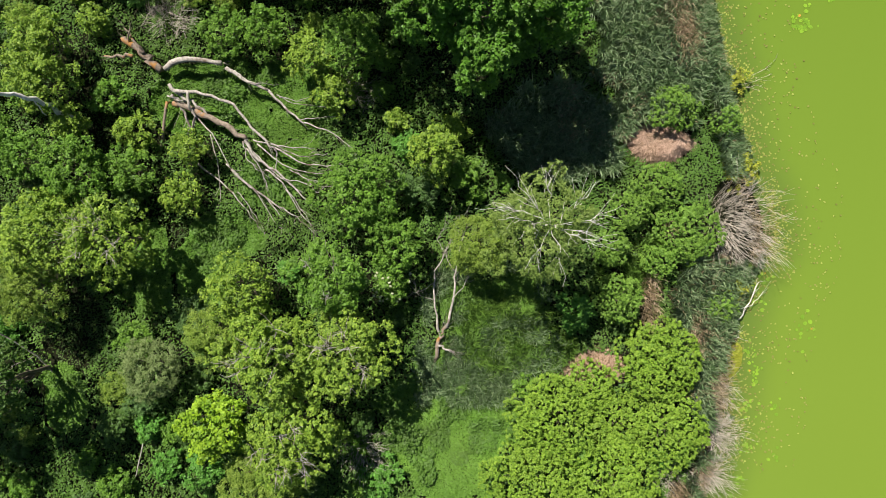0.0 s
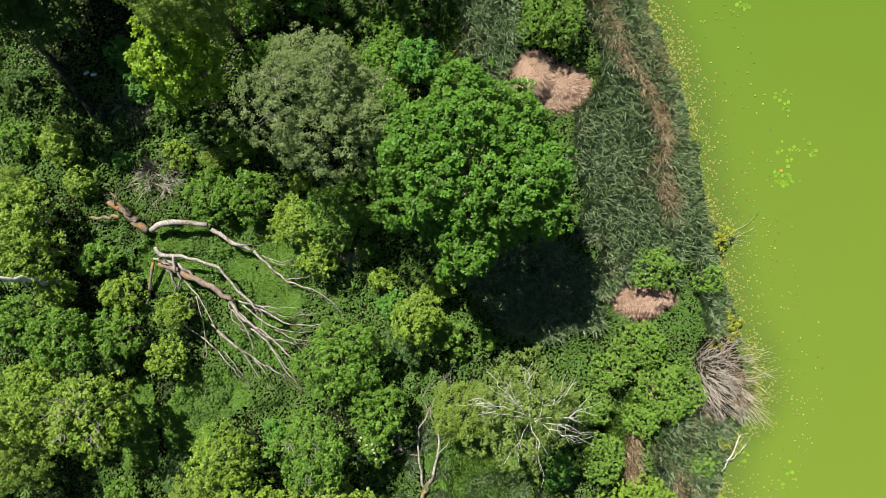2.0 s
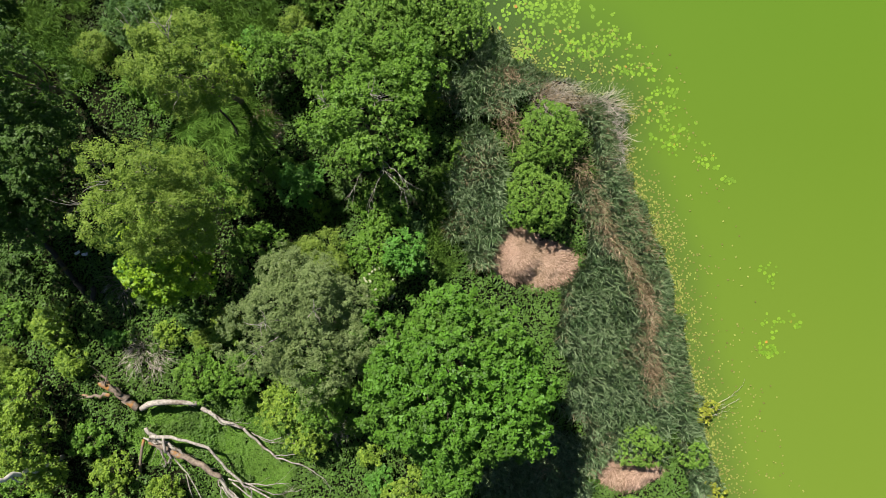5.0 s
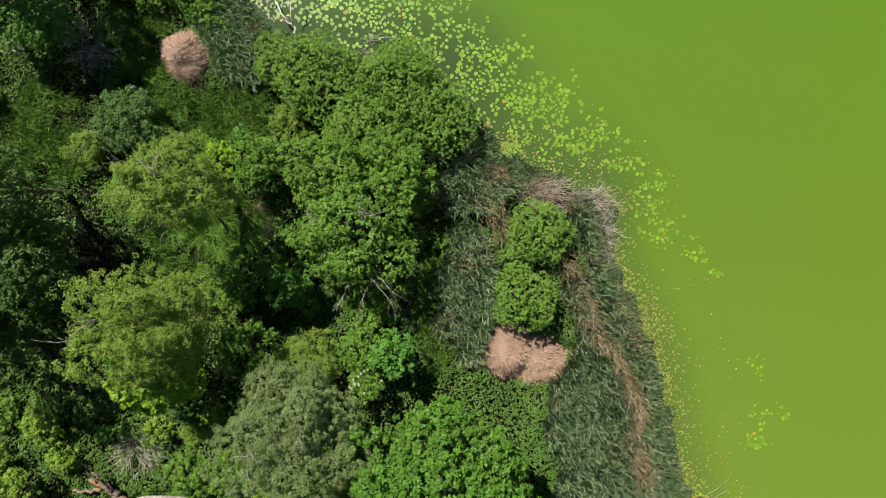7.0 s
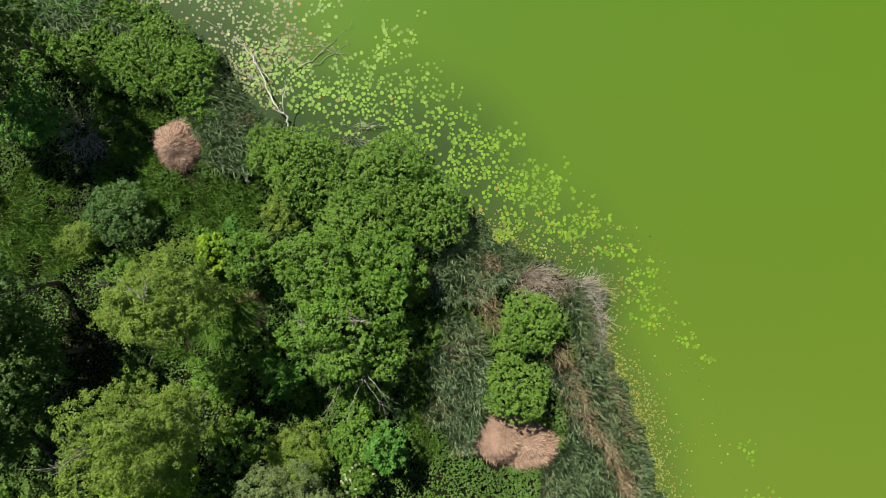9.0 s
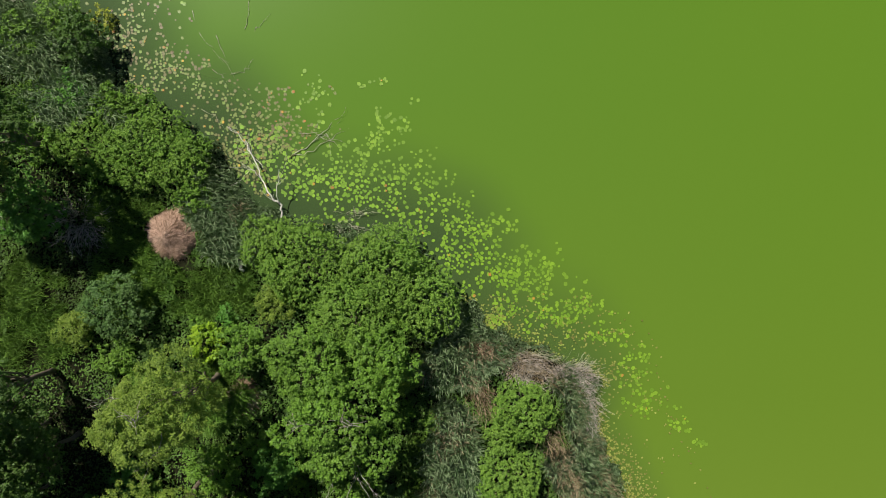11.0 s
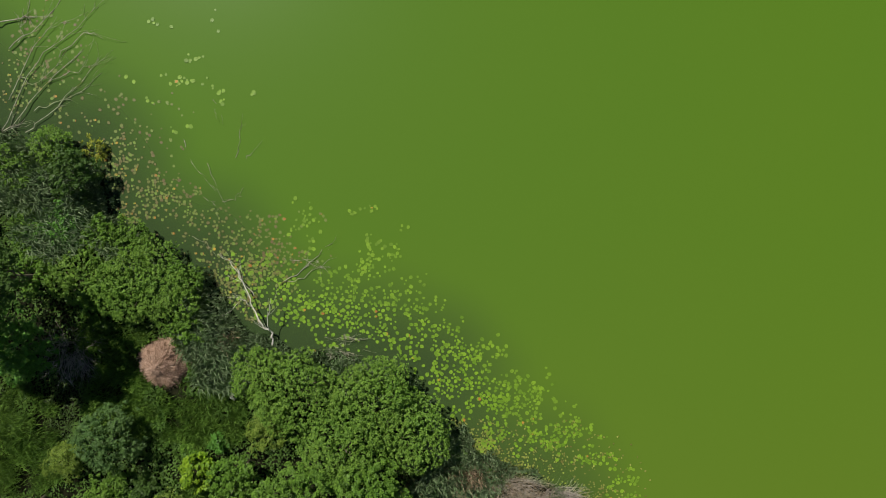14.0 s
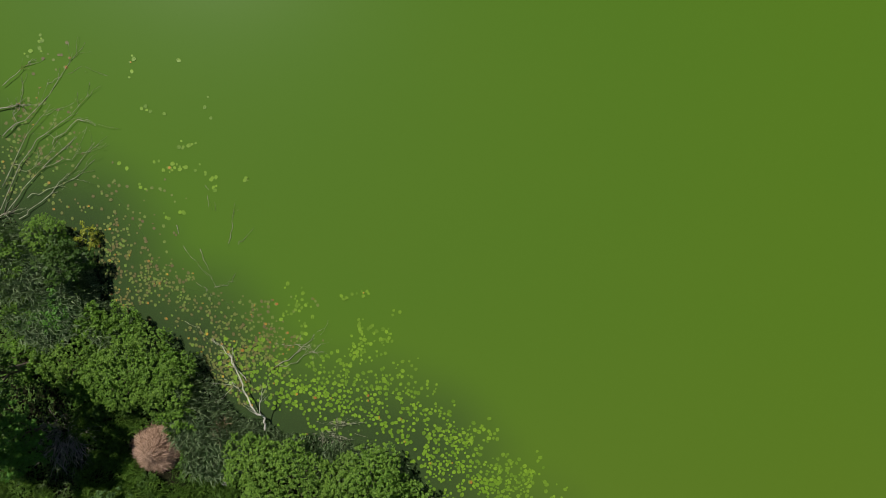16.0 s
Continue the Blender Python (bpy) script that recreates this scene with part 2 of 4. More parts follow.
def inland(x, y):
    """Metres to the bank, more than 0 on land."""
    x, y = np.asarray(x, float), np.asarray(y, float)
    inside = np.zeros(x.shape, bool)
    dist = np.full(x.shape, 1e9)
    for k in range(len(LAND)):
        (ax, ay), (bx, by) = LAND[k], LAND[(k + 1) % len(LAND)]
        if ay != by:
            cross = ((ay > y) != (by > y)) & (x < (bx - ax) * (y - ay) / (by - ay) + ax)
            inside ^= cross
        s = np.clip(((x - ax) * (bx - ax) + (y - ay) * (by - ay)) / ((bx - ax) ** 2 + (by - ay) ** 2), 0, 1)
        dist = np.minimum(dist, np.hypot(x - ax - s * (bx - ax), y - ay - s * (by - ay)))
    return np.where(inside, dist, -dist)


class Lookup:
    """A field over the plan, worked out once on a fine grid."""

    def __init__(self, work, step=0.15, x0=-30.0, x1=24.0, y0=-20.0, y1=52.0):
        self.work, self.step, self.low = work, step, (x0, y0)
        gx, gy = np.meshgrid(np.arange(x0, x1, step), np.arange(y0, y1, step))
        self.grid = work(gx, gy)

    def __call__(self, x, y):
        j = np.clip(np.rint((np.asarray(x) - self.low[0]) / self.step).astype(int), 0, self.grid.shape[1] - 1)
        i = np.clip(np.rint((np.asarray(y) - self.low[1]) / self.step).astype(int), 0, self.grid.shape[0] - 1)
        return self.grid[i, j]


shore_at = Lookup(inland)


def ground_height(x, y):
    d = inland(x, y)
    up = np.clip(d / 1.5, 0, 1)
    down = np.clip(-d / 6.0, 0, 1)
    return -0.05 + 0.28 * up - 1.1 * down + np.where(d > 0, 0.25 * (field(x, y, 4.0) - 0.5) * up, 0)


def sheet(name, xs, ys, height, material):
    gx, gy = np.meshgrid(xs, ys)
    gz = height(gx, gy)
    nx, ny = len(xs), len(ys)
    idx = np.arange(nx * ny).reshape(ny, nx)
    faces = np.stack([idx[:-1, :-1], idx[:-1, 1:], idx[1:, 1:], idx[1:, :-1]], -1).reshape(-1, 4)
    me = bpy.data.meshes.new(name)
    me.from_pydata(np.stack([gx, gy, gz], -1).reshape(-1, 3).tolist(), [], faces.tolist())
    me.polygons.foreach_set("use_smooth", [True] * len(me.polygons))
    return link_part(name, me, material), gx.ravel(), gy.ravel()


def spread(lo, hi, step, far):
    mid = np.arange(lo, hi + step / 2, step)
    out = np.geomspace(1, far, 12)
    return np.concatenate([lo - out[::-1] * 2, mid, hi + out * 2])


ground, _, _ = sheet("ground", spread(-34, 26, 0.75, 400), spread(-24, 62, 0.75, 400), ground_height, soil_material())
tagged(ground, "dark soil of the pond bank, darkened further for shade", "ground", kind="structure")
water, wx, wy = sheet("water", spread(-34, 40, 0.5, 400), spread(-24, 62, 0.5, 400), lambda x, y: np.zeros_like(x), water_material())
tagged(water, "still pond water cloudy with green algae", "water", kind="structure")
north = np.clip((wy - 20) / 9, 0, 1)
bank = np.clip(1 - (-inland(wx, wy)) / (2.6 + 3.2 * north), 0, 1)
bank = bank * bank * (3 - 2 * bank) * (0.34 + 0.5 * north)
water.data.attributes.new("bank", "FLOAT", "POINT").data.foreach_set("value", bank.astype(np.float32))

ground_at = Lookup(ground_height)

# ---- trees and bushes ----
# leaf length and width, tuft radius, tufts per square metre, leaves per tuft, lobes, underside, label, category, name
KINDS = {
    "oak": (0.16, 0.11, 0.19, 26.0, 15, 30, "broad oak with a dense dark green crown", "tree", "oak_tree"),
    "mid": (0.125, 0.09, 0.15, 24.0, 11, 10, "leafy mid-green alder at the pond wood", "tree", "alder_tree"),
    "lime": (0.125, 0.09, 0.15, 24.0, 11, 11, "young tree with light yellow-green leaves", "tree", "young_tree"),
    "bright": (0.15, 0.13, 0.16, 18.0, 10, 9, "small maple with bright lime green leaves", "tree", "maple_tree"),
    "olive": (0.105, 0.045, 0.18, 29.0, 21, 14, "tall willow with fine olive green leaves", "tree", "willow_tree"),
    "grey": (0.105, 0.045, 0.17, 28.0, 21, 12, "willow with fine grey-green silvery leaves", "tree", "grey_willow_tree"),
    "dark": (0.14, 0.105, 0.17, 18.0, 11, 9, "dark green tree in the shaded wood", "tree", "shade_tree"),
    "vivid": (0.14, 0.10, 0.15, 22.0, 11, 7, "small elder with vivid green leaves", "tree", "elder_tree"),
    "pale": (0.12, 0.07, 0.18, 15.0, 13, 10, "half-bare tree with pale leaves and white limbs", "tree", "poplar_tree"),
    "blue": (0.12, 0.07, 0.16, 20.0, 12, 7, "sallow bush with bluish green leaves", "bush", "sallow_bush"),
    "shrub": (0.082, 0.064, 0.085, 58.0, 8, 12, "rounded dense green bush by the bank", "bush", "bank_bush"),
    "yellow": (0.12, 0.08, 0.14, 10.0, 12, 6, "low bush with yellowing leaves at the bank", "bush", "yellow_bush"),
    "cauli": (0.082, 0.066, 0.088, 58.0, 9, 12, "low dense yellow-green bush with rosettes of leaves", "bush", "dogwood_bush"),
}


SMALL = {
    "mid": "small leafy green bush on the wood floor", "dark": "small dark green bush, shade put into its leaf colour",
    "olive": "small olive green willow bush", "lime": "small yellow-green bush on the wood floor",
    "vivid": "small vivid green elder bush", "blue": "small bluish green sallow bush",
}


DOMED = ("shrub", "cauli", "blue")
LIGHTWARD = np.array(TO_SUN) * 0.6 + np.array([0, 0, 0.4])  # leaves turn towards the light


def crown(rng, kind, radius, low, top):
    """Leaves of a lobed crown between two heights: corners and tones."""
    length, width, tuft, dense, per, lobes = KINDS[kind][:6]
    half, mid = (top - low) / 2, (top + low) / 2
    size = np.array([radius * 0.93, radius * 0.93, half])
    ang = rng.uniform(0, 2 * math.pi) + np.arange(lobes) * 2.39996
    h = np.linspace(0.95, -0.5, lobes) + rng.uniform(-0.12, 0.12, lobes)
    flat = np.sqrt(np.clip(1 - h * h, 0.05, 1))
    centre = np.stack([np.cos(ang) * flat, np.sin(ang) * flat, h], 1) * rng.uniform(0.48, 0.76, (lobes, 1))
    centre[0] *= 0.6
    lobe_r = rng.uniform(0.2, 0.36, lobes) if kind == "oak" else rng.uniform(0.27, 0.50, lobes)
    count = int(dense * 5.2 * radius * (radius * 0.5 + half * 0.5))
    which = rng.integers(0, lobes, count * 2)
    d = unit(rng.normal(size=(count * 2, 3)) + np.array([0, 0, 0.35]))
    p = centre[which] + d * (lobe_r[which] * rng.uniform(0.80, 1.06, count * 2))[:, None]
    gap = np.linalg.norm(p[:, None] - centre[None], axis=2) / lobe_r[None]
    gap[np.arange(len(p)), which] = 9
    keep = gap.min(1) > 0.82
    p, d = p[keep][:count], d[keep][:count]
    # an inner dome of leaves behind the lobes
    domed = kind in DOMED
    inner = unit(rng.normal(size=(int(count * (0.55 if domed else 0.12 if kind == "oak" else 0.2)), 3)) + np.array([0, 0, 0.5]))
    swell = 0.8 + 0.3 * field(inner[:, 0] * 2 + centre[1, 0] * 9, inner[:, 1] * 2 + inner[:, 2], 0.6) if domed else rng.uniform(0.55, 0.85, len(inner))
    p, d = np.concatenate([p, inner * swell[:, None]]), np.concatenate([d, inner])
    if not domed:
        push = rng.random(len(p)) < 0.1
        p[push] *= rng.uniform(1.02, 1.16, (push.sum(), 1))
    round_ang = np.arctan2(p[:, 1], p[:, 0])
    ragged = field(np.cos(round_ang) * 2 + centre[1, 0] * 20, np.sin(round_ang) * 2 + centre[1, 1] * 20, 0.75)
    p[:, :2] *= (0.86 + 0.28 * ragged)[:, None]
    p = p * size + np.array([0, 0, mid])
    keep = p[:, 2] > low * 0.7
    p, d = p[keep], d[keep]
    n, per = len(p), int(per * 1.6)
    tr = tuft * rng.uniform(0.55, 1.3, n)
    leaf_t = np.repeat(np.arange(n), per)
    off = unit(rng.normal(size=(n * per, 3)) + np.array([0, 0, 0.45])) * (rng.random((n * per, 1)) ** 0.4)
    off[:, 2] *= 0.65
    pos = p[leaf_t] + off * tr[leaf_t][:, None]
    face = unit(LIGHTWARD * 0.75 + d[leaf_t] * 0.3 + off * 0.55 + rng.normal(size=(n * per, 3)) * 0.48)
    face[face[:, 2] < 0] *= -1
    tone = 0.5 + (rng.normal(size=n) * 0.2)[leaf_t] + rng.normal(size=n * per) * 0.28
    return small_leaf_corners(rng, pos, face, length * 0.8, width * 0.86), tone, centre * size + np.array([0, 0, mid])


def plant(index, kind, x, y, top, radius, small=False):
    rng = np.random.default_rng(1000 + index)
    base = float(ground_at(np.array([x]), np.array([y]))[0])
    bush = small or KINDS[kind][7] == "bush"
    label, category, name = KINDS[kind][6:9]
    if small:
        label, category, name = SMALL[kind], "bush", "wild_bush"
    ob = thing(name, x, y, base, label, category)
    low = 0.1 if bush else min(top * 0.2, max(0.3, top - 1.7 * radius))
    co, tone, lobes = crown(rng, kind, radius, low, top - base)
    link_part("crown", quads(co, 3, tone), LEAF[kind], ob)
    wood = BIRCH if kind == "pale" else BARK
    fork = max(low * 0.9, 0.25) if not bush else 0.12
    if not bush:
        r = 0.014 * top + 0.03
        path, radii = limb_path(rng, (0, 0, -0.15), (0, 0, fork + (top - fork) * 0.5), r, r * 0.12, 7, 0.05)
        link_part("trunk", tubes_mesh([(path, radii)], 8), wood, ob)
    limbs = []
    for c in lobes[:4] if small else lobes:
        start = (0, 0, fork * rng.uniform(0.7, 1.4) if not bush else 0.0)
        limbs.append(limb_path(rng, start, c * np.array([0.95, 0.95, 0.98]), 0.005 * top + 0.014, 0.008, 6, 0.1))
    if small:
        link_part("stem", tubes_mesh(limbs, 3), wood, ob)
    else:
        for limb in limbs:
            link_part("limb", tubes_mesh([limb], 5), wood, ob)
    if kind == "pale" or (not small and top >= 5.4 and kind in ("lime", "mid", "grey", "olive")):
        for k in range({"pale": 10, "lime": 9}.get(kind, 3)):
            ang = rng.uniform(0, 2 * math.pi) if kind != "pale" else k * 2.4 + rng.uniform(-0.3, 0.3)
            far = radius * (rng.uniform(0.6, 0.95) if kind == "pale" else rng.uniform(0.3, 0.7))
            b = np.array([math.cos(ang) * far, math.sin(ang) * far, low + (top - low) * (rng.uniform(0.92, 1.0) - 0.4 * (far / radius) ** 2)])
            a = b * np.array([0.6, 0.6, 0.82])
            thick = 0.026
            if kind == "pale":
                a, b[2], thick = np.array([0.15, -0.1, top * 0.82]), top * rng.uniform(0.80, 0.93), 0.012
            path, radii = limb_path(rng, a, b, thick, 0.009, 8, 0.14)
            bits = [(path, radii)]
            for _ in range(9):
                m = path[rng.integers(3, 8)]
                d = (b - a) * rng.uniform(0.15, 0.4) + rng.normal(size=3) * 0.28 * np.array([1, 1, 0.4])
                bits.append(limb_path(rng, m, m + d, 0.007 if kind == "pale" else 0.013, 0.005, 4, 0.14))
            link_part("dead_branch", tubes_mesh(bits, 4), BIRCH if kind == "pale" else DEADWOOD, ob, "bleached bare branch")
        if kind == "pale":
            path, radii = limb_path(rng, (0, 0, top * 0.45), (0.15, -0.1, top * 0.82), 0.042, 0.02, 6, 0.08)
            link_part("leader", tubes_mesh([(path, radii)], 7), BIRCH, ob, "white bare leader of the tree")
    return ob


TREES = [
    ("lime", -17.60, 8.52, 4.00, 1.58), ("lime", -17.43, 6.58, 4.50, 1.66), ("mid", -16.20, 2.78, 4.00, 1.91), ("mid", -18.99, 3.61, 3.00, 1.43),
    ("mid", -14.13, 2.85, 3.00, 1.30), ("lime", -14.13, -0.36, 5.50, 2.02), ("lime", -17.36, -0.24, 5.00, 2.24), ("olive", -18.35, -2.37, 4.50, 1.89),
    ("lime", -11.70, 1.71, 2.50, 1.11), ("lime", -11.42, 3.92, 2.50, 0.95), ("mid", -15.05, 6.37, 2.00, 1.07), ("lime", -16.58, 4.95, 3.00, 0.99),
    ("mid", -4.49, -2.08, 5.50, 1.92), ("lime", -8.62, -2.50, 4.50, 1.64), ("lime", -7.13, -5.35, 6.00, 2.31), ("lime", -4.02, -5.17, 5.50, 2.22),
    ("olive", -10.00, -4.57, 4.00, 1.40), ("lime", -6.18, -8.79, 6.00, 2.31), ("bright", -9.93, -8.58, 4.50, 1.89), ("olive", -7.77, -11.67, 4.00, 2.17),
    ("grey", -12.95, -6.17, 3.50, 1.55), ("mid", -3.62, 1.79, 4.00, 2.24), ("mid", -1.87, -0.50, 3.50, 1.42), ("lime", -0.19, 3.56, 4.00, 1.33),
    ("pale", 4.28, 0.36, 7.50, 2.54), ("olive", 1.97, -0.50, 4.00, 1.53), ("oak", 2.18, 10.07, 10.00, 4.52), ("grey", -3.80, 12.60, 9.00, 3.20),
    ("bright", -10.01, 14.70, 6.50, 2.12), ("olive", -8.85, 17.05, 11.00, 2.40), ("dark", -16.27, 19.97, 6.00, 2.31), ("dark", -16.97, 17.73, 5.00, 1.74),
    ("vivid", -4.79, 18.22, 3.50, 1.19), ("mid", -7.81, 18.02, 3.00, 1.51), ("mid", -1.15, 17.37, 2.20, 1.59), ("shrub", 11.08, 5.85, 2.00, 1.20),
    ("shrub", 10.45, 2.14, 2.00, 1.23), ("shrub", 9.12, 0.94, 2.00, 0.99), ("shrub", 11.76, -0.12, 2.20, 1.67), ("shrub", 10.49, -1.32, 2.00, 0.93),
    ("shrub", 8.53, -3.16, 2.50, 1.21), ("shrub", 8.20, -0.79, 2.00, 0.96), ("shrub", 13.77, 5.25, 1.50, 0.81), ("shrub", 13.48, -3.51, 1.50, 0.97),
    ("cauli", 5.66, -8.91, 2.40, 2.48), ("cauli", 10.42, -6.10, 2.50, 2.16), ("cauli", 11.04, -9.35, 2.30, 1.96), ("cauli", 4.61, -11.90, 2.30, 2.52),
    ("cauli", 8.50, -11.78, 2.30, 2.22), ("cauli", 7.36, -7.42, 1.70, 1.34), ("cauli", 8.73, -9.06, 1.70, 1.61), ("shrub", 6.00, 17.50, 2.90, 1.66)]
TREES += [
    ("shrub", 6.75, 20.60, 2.60, 1.66), ("shrub", 5.71, 19.36, 1.60, 0.91), ("olive", -8.10, 22.30, 10.00, 2.10), ("shrub", -3.46, 27.66, 3.00, 2.29),
    ("shrub", 0.18, 27.49, 3.40, 2.27), ("shrub", 1.98, 25.86, 3.00, 1.96), ("shrub", -1.35, 25.17, 3.60, 2.16), ("shrub", -5.39, 28.66, 2.20, 1.46),
    ("mid", -1.67, 20.67, 6.00, 2.63), ("mid", -3.12, 23.11, 5.00, 2.29), ("mid", 0.09, 23.49, 4.50, 1.89), ("mid", -6.11, 24.02, 3.50, 1.34),
    ("bright", -8.24, 24.06, 2.00, 1.01), ("blue", -12.12, 25.71, 3.00, 1.62), ("vivid", -15.50, 30.10, 4.20, 1.70), ("shrub", -11.49, 32.67, 2.20, 1.75),
    ("shrub", -9.54, 32.16, 2.20, 1.38), ("mid", -8.74, 30.80, 1.80, 0.96), ("dark", -14.80, 19.39, 8.00, 1.97), ("dark", -16.03, 17.02, 6.00, 1.95),
    ("olive", -4.03, 14.50, 3.20, 1.61), ("mid", -1.43, 15.25, 3.00, 1.56), ("vivid", -0.08, 15.03, 4.00, 1.22), ("mid", -7.03, 15.18, 2.50, 1.58),
    ("dark", -14.03, 38.10, 2.20, 1.33), ("shrub", -15.10, 39.30, 1.60, 1.08), ("mid", -16.18, 35.46, 1.40, 1.21), ("mid", -13.03, 34.93, 1.30, 1.22),
    ("shrub", -10.57, 33.86, 1.50, 1.35), ("mid", -9.01, 33.05, 1.40, 1.08), ("mid", -16.14, 33.45, 1.60, 1.34), ("shrub", -13.81, 33.19, 1.80, 1.47),
    ("lime", -5.73, 7.99, 3.00, 1.25), ("lime", -4.63, 6.40, 2.50, 1.05), ("mid", -7.86, 9.23, 2.50, 1.32), ("mid", -3.72, 8.32, 4.00, 1.53),
    # dark trees from here on are added, mostly out of view, to cast shade
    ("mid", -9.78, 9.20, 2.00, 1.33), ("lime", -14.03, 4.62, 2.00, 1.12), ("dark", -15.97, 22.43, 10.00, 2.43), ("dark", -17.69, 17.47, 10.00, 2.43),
    ("mid", -11.69, 34.93, 1.30, 1.35), ("vivid", -14.81, 35.46, 1.50, 1.48), ("mid", -16.89, 38.12, 1.50, 1.35), ("shrub", -9.76, 32.52, 1.60, 1.21),
    ("mid", -11.99, 33.05, 1.70, 1.21), ("dark", -15.82, 33.09, 9.00, 2.49), ("dark", -18.60, -6.60, 8.00, 2.00),
    ("dark", -23.28, -5.03, 10.00, 2.65), ("dark", -17.90, 31.20, 5.50, 1.40), ("yellow", 14.40, 7.30, 0.90, 0.85), ("yellow", 14.75, 2.90, 1.10, 1.05), ("yellow", 14.20, -2.60, 1.20, 0.90),
    ("yellow", -13.57, 39.29, 0.70, 0.82)]
for i, row in enumerate(TREES):
    plant(i, *row)

# ---- zones of low growth: centre and half widths ----
REEDS = [
    (10.3, 8.2, 2.7, 3.6), (6.2, 4.9, 3.1, 2.2), (10.0, 11.3, 2.6, 4.1), (10.2, 16.7, 1.9, 3.0), (3.3, 18.2, 1.4, 3.3), (3.6, 23.1, 1.9, 1.6), (-7.0, 30.2, 2.1, 2.3),
    (-11.6, 35.5, 2.2, 1.2), (-16.4, 37.2, 1.6, 1.2), (-14.9, 35.4, 1.6, 1.2), (-6.7, 30.3, 1.6, 1.6), (12.9, -4.1, 1.4, 3.3), (13.6, -8.0, 1.1, 2.2)]
GRASS = [
    (2.0, 17.0, 1.3, 3.2), (4.3, -5.2, 2.2, 1.9), (-10.0, 20.1, 1.9, 1.6), (-12.4, 28.5, 1.9, 3.3), (-17.3, 25.0, 2.2, 2.5),
    (-8.6, 26.4, 2.7, 1.6), (-8.5, 21.3, 1.4, 1.9), (9.5, -1.9, 1.6, 1.6), (2.7, -4.6, 1.9, 1.6)]
# spots of deep shade between trees, drawn with darker leaves
SHADE_PATCHES = [
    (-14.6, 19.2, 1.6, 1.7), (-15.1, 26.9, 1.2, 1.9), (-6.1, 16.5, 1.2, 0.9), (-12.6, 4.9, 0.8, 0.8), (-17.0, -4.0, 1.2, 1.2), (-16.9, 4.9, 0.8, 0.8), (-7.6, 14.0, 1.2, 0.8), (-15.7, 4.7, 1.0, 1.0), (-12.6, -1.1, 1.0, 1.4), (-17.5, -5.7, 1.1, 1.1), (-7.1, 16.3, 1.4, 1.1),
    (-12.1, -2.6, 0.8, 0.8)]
MEADOW = [
    (0.7, -9.6, 3.3, 4.1), (2.4, -4.1, 2.5, 2.2), (-9.8, 6.8, 3.3, 1.6), (-6.3, 6.2, 2.2, 1.9), (-7.9, 3.0, 1.9, 1.6), (-12.0, 6.0, 1.6, 1.4),
    (-18.1, -7.9, 1.2, 1.6), (-11.5, -1.9, 1.6, 1.6), (-10.1, -0.3, 1.6, 1.1), (-13.9, -1.9, 1.6, 1.9)]
STRAW = [
    (12.3, -4.7, 0.4, 1.0), (10.2, -3.3, 0.4, 1.1), (11.2, 0.3, 0.4, 0.3), (11.7, -12.5, 0.5, 0.5), (4.7, 23.5, 0.8, 0.5), (-7.0, 30.4, 0.4, 0.5),
    (11.3, 13.0, 0.3, 0.9), (11.6, 9.6, 0.4, 0.7)]
# lines of flattened reeds: half width, blades per metre, then the places they run through
STREAKS = [
    (0.09, 420, (8.9, 17.6), (9.5, 15.9), (10.5, 14.7), (11.1, 13.2), (11.5, 12.2), (11.3, 11.0)), (0.16, 420, (11.3, 10.2), (11.7, 9.2)),
    (0.22, 230, (8.5, 18.6), (9.0, 17.2), (9.5, 15.9), (10.5, 14.7), (11.1, 13.2), (11.5, 12.2), (11.2, 11.0), (11.7, 9.4), (12.0, 8.2)),
    (0.32, 190, (8.5, 18.4), (8.9, 17.0), (9.6, 15.6)), (0.24, 200, (10.4, 18.9), (10.7, 17.6), (11.2, 16.3), (11.6, 15.0)),
    (0.3, 200, (4.3, 22.1), (4.8, 21.2), (5.1, 20.5)), (0.3, 140, (7.9, 19.6), (8.6, 18.2)), (0.3, 180, (11.0, 11.2), (11.5, 9.6), (11.6, 8.6))]
DEAD_SHRUBS = [
    (14.8, 0.4, 2.1, 2.2, 1.4, 85), (13.8, -8.0, 0.9, 1.6, 0.8, 50), (14.0, -10.1, 1.2, 1.1, 1.1, 60), (13.4, -12.0, 1.2, 1.1, 1.0, 60), (7.2, 22.4, 1.5, 0.9, 1.1, 90), (9.4, 21.9, 1.2, 1.1, 1.1, 80), (10.1, 20.4, 0.7, 1.2, 0.9, 50),
    (-12.5, 10.1, 1.2, 1.2, 1.3, 50), (-3.6, 6.6, 0.8, 0.8, 0.9, 35), (-14.4, 29.5, 1.4, 1.4, 1.3, 60), (-13.6, 13.5, 1.1, 1.1, 0.8, 50), (-1.6, 29.6, 1.4, 0.7, 0.4, 13), (-6.9, 21.0, 0.8, 0.9, 0.7, 40),
    (11.3, -12.2, 0.8, 0.8, 0.7, 30), (-3.4, -10.7, 1.4, 1.4, 1.2, 40)]
MAT = (14.51, -6.44)  # middle of the duckweed mat
# the flat fifth heap stands for tan bare ground, the last for reddish twigs
HEAPS = [
    (10.7, 4.4, 1.5, 1.0, 0.75), (5.3, 14.9, 1.2, 1.35, 0.95), (6.7, 14.5, 1.4, 1.05, 0.55), (-10.1, 29.0, 1.12, 1.05, 1.05), (7.8, -6.7, 1.5, 0.8, 0.35), (-6.9, 21.0, 0.7, 0.85, 0.45)]


